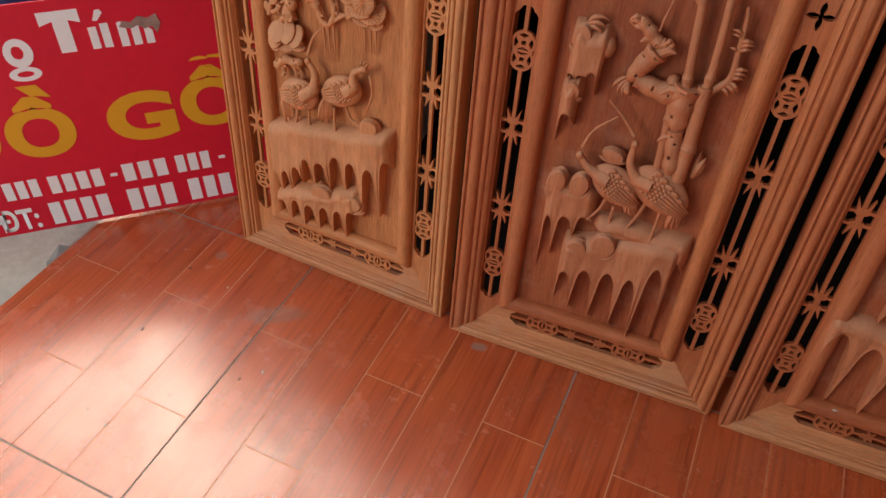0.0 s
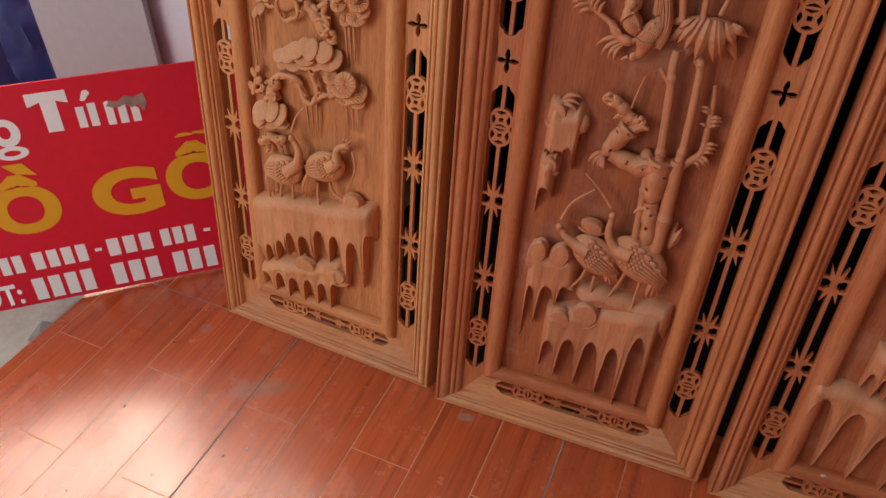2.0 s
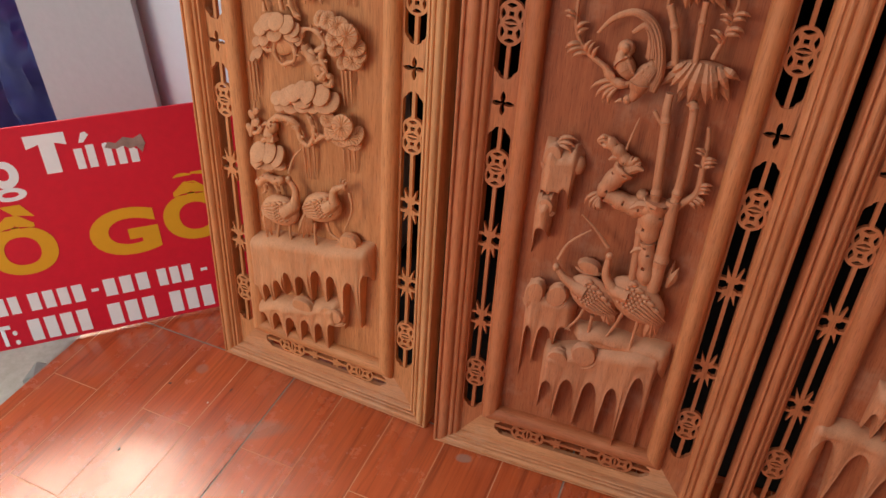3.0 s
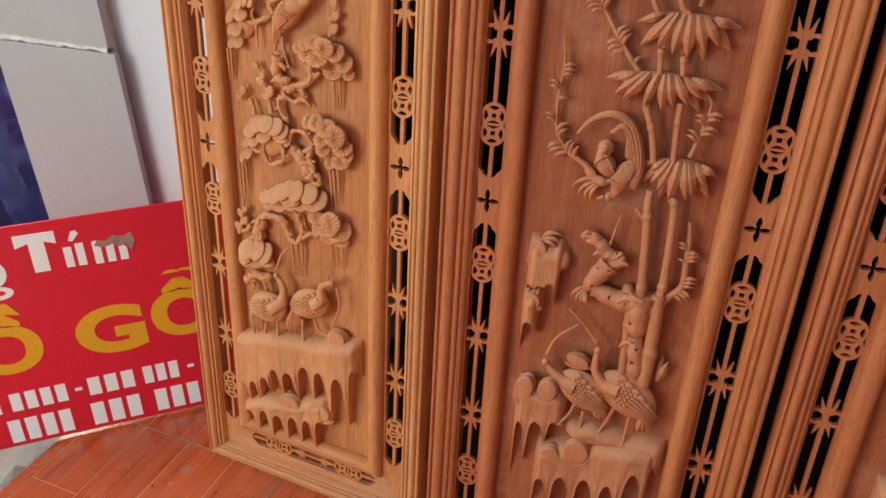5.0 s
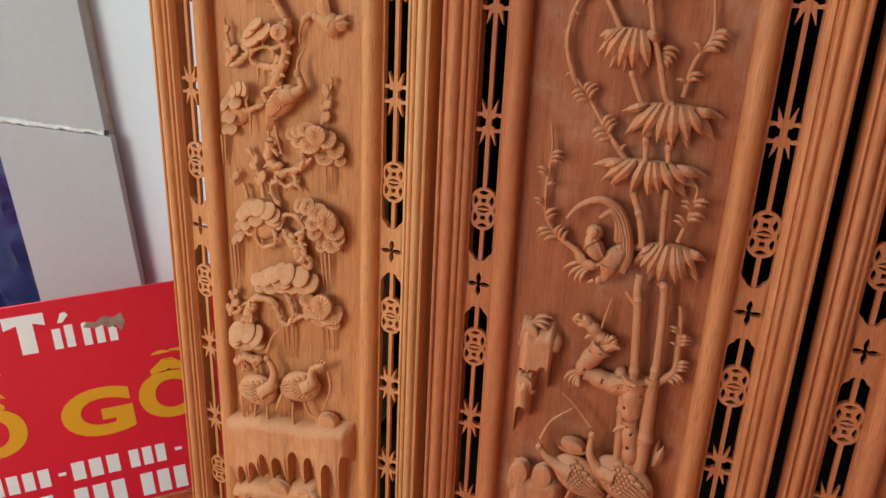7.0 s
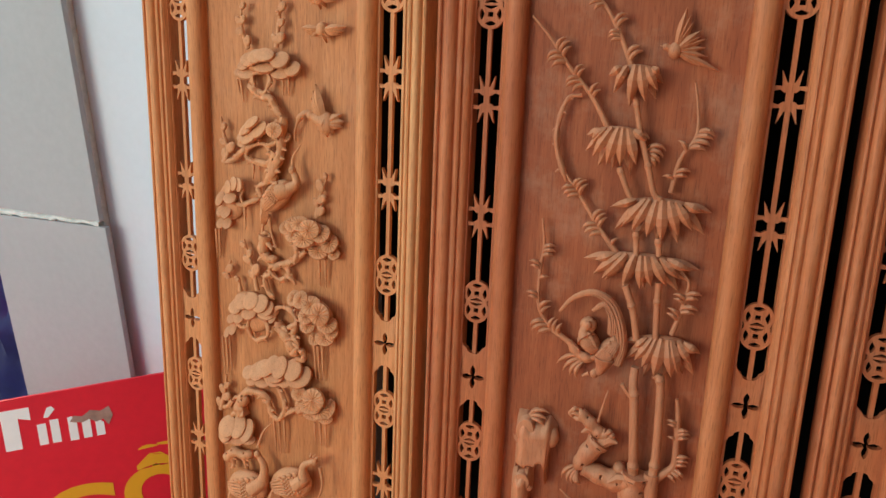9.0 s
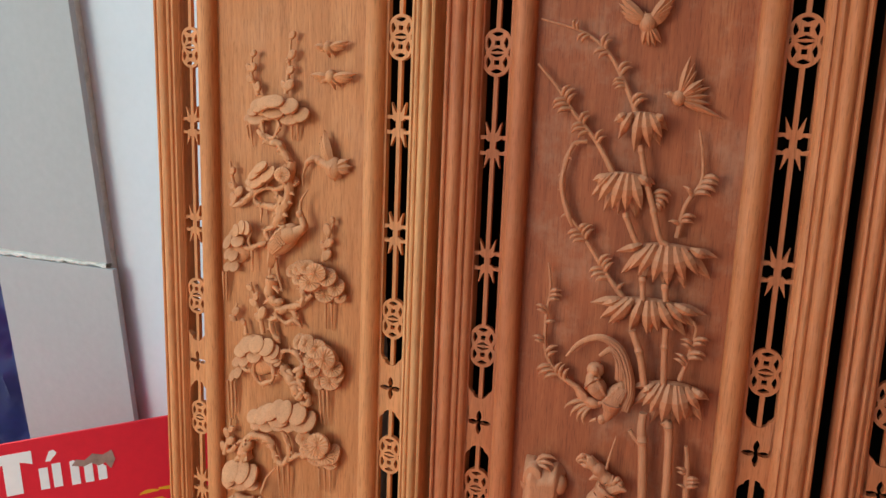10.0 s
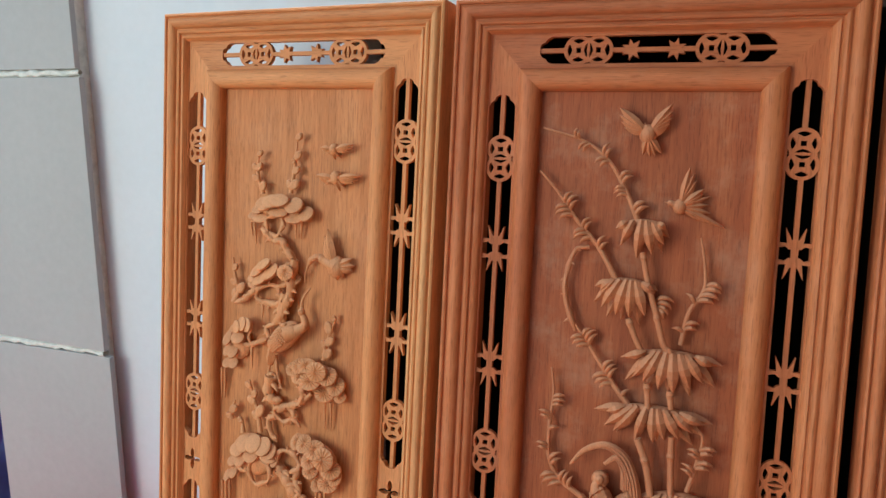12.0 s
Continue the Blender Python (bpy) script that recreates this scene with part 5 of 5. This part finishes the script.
branch(bamboo, CARVED_RED, ((-0.0206, 0.5609), (-0.0091, 0.5524), (0.0014, 0.5420), (0.0120, 0.5395)), 0.0075, 0.0082, knots=2, name="gnarled_root", y=0.005)
branch(bamboo, CARVED_RED, ((0.0048, 0.5316), (-0.0056, 0.5165), (-0.0205, 0.4900)), 0.0140, 0.0095, knots=3, name="gnarled_root", y=0.005)
branch(bamboo, CARVED_RED, ((-0.0121, 0.4936), (0.0114, 0.4874), (0.0310, 0.4853), (0.0456, 0.4921)), 0.0100, 0.0160, knots=3, name="gnarled_root", y=0.005)
branch(bamboo, CARVED_RED, ((0.0006, 0.5543), (0.0034, 0.5702), (0.0085, 0.5952)), 0.0016, 0.0010, y=0.005)
blob_piece(bamboo, CARVED_RED, 0.0297, 0.4993, 0.0078, 0.0078, y=0.005)
plume(bamboo, CARVED_RED, -0.0181, 0.4939, 0.030, 190, 75, n=5, y=0.005)
plume(bamboo, CARVED_RED, -0.0795, 0.5459, 0.030, 75, -110, n=3, y=0.005)
boulder(bamboo, CARVED_RED, -0.0828, 0.5302, 0.0125, 0.0188, -8, y=-0.004)
blob_piece(bamboo, CARVED_RED, -0.0537, 0.5223, 0.0107, 0.0137, y=0.005)
rock(bamboo, CARVED_RED, ((-0.0950, 0.4645), (-0.0822, 0.4745), (-0.0685, 0.4811), (-0.0559, 0.4499), (-0.0469, 0.5069)), (0.4841, 0.4852, 0.4908, 0.5126), 0.5404, 0.5340, y=-0.006)
boulder(bamboo, CARVED_RED, -0.0836, 0.4622, 0.0118, 0.0133, -8, y=-0.003)
rock(bamboo, CARVED_RED, ((-0.0968, 0.3709), (-0.0754, 0.4086), (-0.0715, 0.4425)), (0.4316, 0.4483), 0.4663, 0.4742, y=-0.006)
crane(bamboo, CARVED_RED, (-0.0049, 0.3489, 0.0341, 0.0241, 147), ((-0.0286, 0.3592), (-0.0457, 0.3687), (-0.0568, 0.3815)), ((-0.0566, 0.3920), (-0.0457, 0.4200), (-0.0214, 0.4442)), [((-0.0126, 0.3243), (-0.0182, 0.3061), (-0.0291, 0.2878)), ((-0.0005, 0.3170), (-0.0014, 0.2984), (-0.0014, 0.2778))], ((0.0164, 0.3094), (0.0243, 0.3064), (0.0307, 0.3139)), y=-0.002)
boulder(bamboo, CARVED_RED, -0.0161, 0.3890, 0.0159, 0.0101, -10, y=-0.002)
crane(bamboo, CARVED_RED, (0.0504, 0.3573, 0.0399, 0.0268, 147), ((0.0194, 0.3676), (0.0068, 0.3866), (0.0065, 0.4146)), ((0.0029, 0.4247), (-0.0157, 0.4456), (-0.0363, 0.4630)), [((0.0382, 0.3360), (0.0300, 0.3081), (0.0182, 0.2777)), ((0.0582, 0.3278), (0.0569, 0.3057), (0.0555, 0.2775))], ((0.0696, 0.3024), (0.0782, 0.3033), (0.0846, 0.3108), (0.0872, 0.3260)), y=-0.002)
sprout(bamboo, CARVED_RED, 0.0821, 0.3826, 0.0912, 0.4160)
boulder(bamboo, CARVED_RED, -0.0808, 0.3323, 0.0137, 0.0242, -12, y=-0.007)
boulder(bamboo, CARVED_RED, -0.0501, 0.3371, 0.0144, 0.0207, -15, y=-0.007)
rock(bamboo, CARVED_RED, ((-0.0920, 0.1489), (-0.0742, 0.1987), (-0.0474, 0.2373), (-0.0235, 0.2825)), (0.2766, 0.2812, 0.2870), 0.3337, 0.3265, y=-0.006)
rock(bamboo, CARVED_RED, ((-0.0212, 0.2671), (0.0078, 0.2596), (0.0482, 0.2580), (0.1077, 0.2249)), (0.2774, 0.2698, 0.2669), 0.2896, 0.2863, y=-0.003)
boulder(bamboo, CARVED_RED, -0.0352, 0.2343, 0.0166, 0.0198, -10, y=-0.009)
boulder(bamboo, CARVED_RED, -0.0008, 0.2546, 0.0187, 0.0215, -10, y=-0.010)
rock(bamboo, CARVED_RED, ((-0.0572, 0.1051), (-0.0320, 0.1079), (-0.0006, 0.1004), (0.0323, 0.1030), (0.0610, 0.0821), (0.0930, 0.0892), (0.1019, 0.2323)), (0.1932, 0.2036, 0.2084, 0.2108, 0.2409, 0.2517), 0.2411, 0.2845, y=-0.009)
# third panel, the foot of its rocks
rock(third, CARVED_RED, ((-0.1345, 0.1006), (-0.0923, 0.0903), (-0.0492, 0.0879), (-0.0079, 0.0786), (0.0273, 0.0818)), (0.2291, 0.2182, 0.1989, 0.1896), 0.2524, 0.2261, y=-0.004)
rock(third, CARVED_RED, ((-0.0839, 0.2183), (-0.0706, 0.2275), (-0.0565, 0.2296), (-0.0416, 0.2321)), (0.2851, 0.2818, 0.2825), 0.3171, 0.3150, y=-0.007)

# ---- sign board ----
SIGN_M = pose(-0.911, -0.024, 0.0, -10.0, 0, 39.76)


def lettering(body, x0, x1, z0, z1, mat, parent, thick):
    """One printed letter, filled into a box on the sheet."""
    cu = bpy.data.curves.new("lettering", "FONT")
    cu.body, cu.offset, cu.resolution_u = body, thick, 6
    ob = new("lettering", cu)
    bpy.context.view_layer.update()
    me = bpy.data.meshes.new_from_object(ob.evaluated_get(bpy.context.evaluated_depsgraph_get()))
    bpy.data.objects.remove(ob)
    xs, ys = [v.co.x for v in me.vertices], [v.co.y for v in me.vertices]
    ax, ay = (x1 - x0) / (max(xs) - min(xs)), (z1 - z0) / (max(ys) - min(ys))
    bm = bmesh.new()
    bm.from_mesh(me)
    bpy.data.meshes.remove(me)
    for v in bm.verts:
        v.co = Vector((x0 + (v.co.x - min(xs)) * ax, -0.0007, z0 + (v.co.y - min(ys)) * ay))
    return part("lettering", bm, mat, parent)


def bars(parent, x0, x1, z0, z1, n, mat, share=0.72, slant=0.0):
    """Plain bars in place of a word of n signs."""
    step = (x1 - x0) / n
    for i in range(n):
        a = x0 + step * i
        part("printed_bar", plate(bmesh.new(), [[(a, z0), (a + step * share, z0), (a + step * share + slant, z1), (a + slant, z1)]], -0.0007, 0.0002), mat, parent)


def sign_board():
    top = thing("sign_board", SIGN_M, "red shop sign with white and golden lettering", "sign")
    sheet = part("sheet", box(bmesh.new(), -0.75, 0.44, 0.0, 0.006, 0.007, 0.412, 0.001), SIGN_RED, top)
    for ch, x0, x1, z0, z1 in (("\u0110", -0.225, -0.108, 0.150, 0.237), ("\u1ed2", -0.097, 0.014, 0.150, 0.281), ("G", 0.067, 0.182, 0.152, 0.244), ("\u1ed6", 0.194, 0.306, 0.160, 0.291)):
        lettering(ch, x0, x1, z0, z1, SIGN_GOLD, sheet, 0.045)
    lettering("\u0110T:", -0.165, -0.097, 0.014, 0.06, SIGN_WHITE, sheet, 0.03)
    for x0, x1, n in ((-0.076, 0.034, 4), (0.06, 0.152, 3), (0.17, 0.256, 3)):
        bars(sheet, x0, x1, 0.015, 0.06, n, SIGN_WHITE)
    for x0, x1, n in ((-0.136, -0.072, 3), (-0.061, 0.036, 4), (0.065, 0.15, 3), (0.159, 0.226, 3)):
        bars(sheet, x0, x1, 0.077, 0.112, n, SIGN_WHITE)
    for x in (0.043, 0.236):
        bars(sheet, x, x + 0.012, 0.092, 0.098, 1, SIGN_WHITE, 1.0)
    # the shop's name as plain shapes, its last one half scraped off
    part("printed_bar", plate(bmesh.new(), [[(0.014, 0.372), (0.034, 0.378), (0.034, 0.326), (0.058, 0.326), (0.058, 0.378), (0.076, 0.372), (0.076, 0.394), (0.014, 0.394)]], -0.0007, 0.0002), SIGN_WHITE, sheet)
    part("printed_bar", plate(bmesh.new(), [rect(0.083, 0.096, 0.326, 0.362)], -0.0007, 0.0002), SIGN_WHITE, sheet)
    part("printed_bar", plate(bmesh.new(), [rect(0.102, 0.115, 0.326, 0.366)], -0.0007, 0.0002), SIGN_WHITE, sheet)
    for x, h in ((0.128, 0.366), (0.148, 0.362), (0.168, 0.352)):
        part("printed_bar", plate(bmesh.new(), [[(x, 0.324), (x + 0.013, 0.324), (x + 0.013, h - 0.006), (x + 0.006, h), (x, h - 0.002)]], -0.0007, 0.0002), SIGN_WHITE, sheet)
    part("printed_bar", plate(bmesh.new(), [[(0.094, 0.372), (0.101, 0.371), (0.112, 0.383), (0.108, 0.389), (0.101, 0.388)]], -0.0007, 0.0002), SIGN_WHITE, sheet)
    scraped = [(0.131, 0.357), (0.138, 0.366), (0.150, 0.362), (0.163, 0.371), (0.178, 0.366), (0.192, 0.372), (0.196, 0.355), (0.188, 0.34), (0.181, 0.352), (0.170, 0.349), (0.160, 0.356), (0.149, 0.352), (0.140, 0.354)]
    part("scraped_patch", plate(bmesh.new(), [scraped], -0.0011, 0.0002), SCRAPED, sheet, "scraped grey-brown patch")
    part("printed_bar", plate(bmesh.new(), [oval(-0.03, 0.335, 0.022, 0.024), oval(-0.031, 0.336, 0.009, 0.011)], -0.0007, 0.0002), SIGN_WHITE, sheet)
    part("printed_bar", plate(bmesh.new(), [oval(-0.03, 0.3, 0.025, 0.012), oval(-0.03, 0.3, 0.013, 0.005)], -0.0009, 0.0002), SIGN_WHITE, sheet)
    return top


sign = sign_board()


def chip(x, y, z, size, mat, label, m=None):
    """A splinter or crumb lying loose."""
    r = random.Random(int(abs(x) * 1e5))
    bm = bmesh.new()
    bmesh.ops.create_icosphere(bm, subdivisions=1, radius=1, matrix=Matrix.LocRotScale((0, 0, 0), Euler((0, 0, r.uniform(0, 3))), (size * 1.7, size * 0.8, size * 0.45)))
    for v in bm.verts:
        v.co += Vector((r.uniform(-1, 1), r.uniform(-1, 1), 0.3 * r.uniform(-1, 1))) * size * 0.25
    low = min(v.co.z for v in bm.verts)
    for v in bm.verts:
        v.co.z -= low
    ob = new("wood_chip", finish(bm, "wood_chip", mat))
    ob.location = (x, y, z)
    return tagged(ob, label, "wood chip", "crumbs on the floor")


for x, y, size, pale in ((-0.447, -0.196, 0.0022, 1), (-0.473, -0.221, 0.0018, 0), (-0.686, -0.055, 0.0022, 0), (-0.578, -0.030, 0.0020, 0), (-0.652, -0.355, 0.0016, 1), (-0.608, -0.367, 0.0020, 1), (-0.599, -0.068, 0.0016, 1), (-0.675, -0.200, 0.0020, 0), (-0.331, -0.256, 0.0014, 0), (-0.554, -0.288, 0.0013, 0)):
    chip(x, y, 0.0, size, CHIP_PALE if pale else CHIP_DARK, "tiny pale wood chip lying on the tiled floor" if pale else "tiny dark crumb lying on the tiled floor")

# a splinter caught on the third panel's lower bead
bpy.context.view_layer.update()
splinter = third.matrix_world @ Vector((-0.0761, 0.004, 0.0965))
chip(splinter.x, splinter.y, splinter.z, 0.0026, CHIP_PALE, "pale wood splinter lying on a panel's lower bead")

# ---- tiled floor ----
floor = bpy.data.objects["floor"]


def plank_mesh(w, h):
    bm = box(bmesh.new(), -w / 2, w / 2, -h / 2, h / 2, -0.0035, 0.0)
    return finish(bm, "plank", FLOOR)


STRIP, GAP = TILE / 5, 0.002
turned = pose(0, 0, 0, 0, 0, -2.385)
CUT = -0.914                       # where the tiles are cut off at the floor's edge
kinds = {}
for i in range(-2, 4):
    for j in range(-2, 2):
        yb, ya = T0Y + j * TILE - 0.0016, T0Y + (j - 1) * TILE + 0.0016
        x0 = max(CUT + 0.002, T0X + i * TILE + 0.0014)
        bed = new("tile_bed", finish(box(bmesh.new(), x0, min(1.78, T0X + (i + 1) * TILE - 0.0018), ya + 0.0002, yb - 0.0002, -0.0038, -0.00025), "tile_bed", PLANK_LINE))
        bed.matrix_world = turned
        bed.parent = floor
        for k in range(5):
            xa, xb = T0X + i * TILE + k * STRIP, T0X + i * TILE + (k + 1) * STRIP
            cut = yb - (0.167 if (k + i) % 2 else 0.352)
            for y0, y1 in ((ya, cut - GAP / 2), (cut + GAP / 2, yb)):
                lo, hi = max(CUT, xa + (0.0016 if k == 0 else GAP / 2)), min(1.78, xb - (0.0016 if k == 4 else GAP / 2))
                if hi - lo < 0.01:
                    continue
                size = (round(hi - lo, 4), round(y1 - y0, 4))
                if size not in kinds:
                    kinds[size] = plank_mesh(*size)
                ob = new("tile", kinds[size])
                ob.matrix_world = turned @ Matrix.Translation(((lo + hi) / 2, (y0 + y1) / 2, 0))
                ob.parent = floor
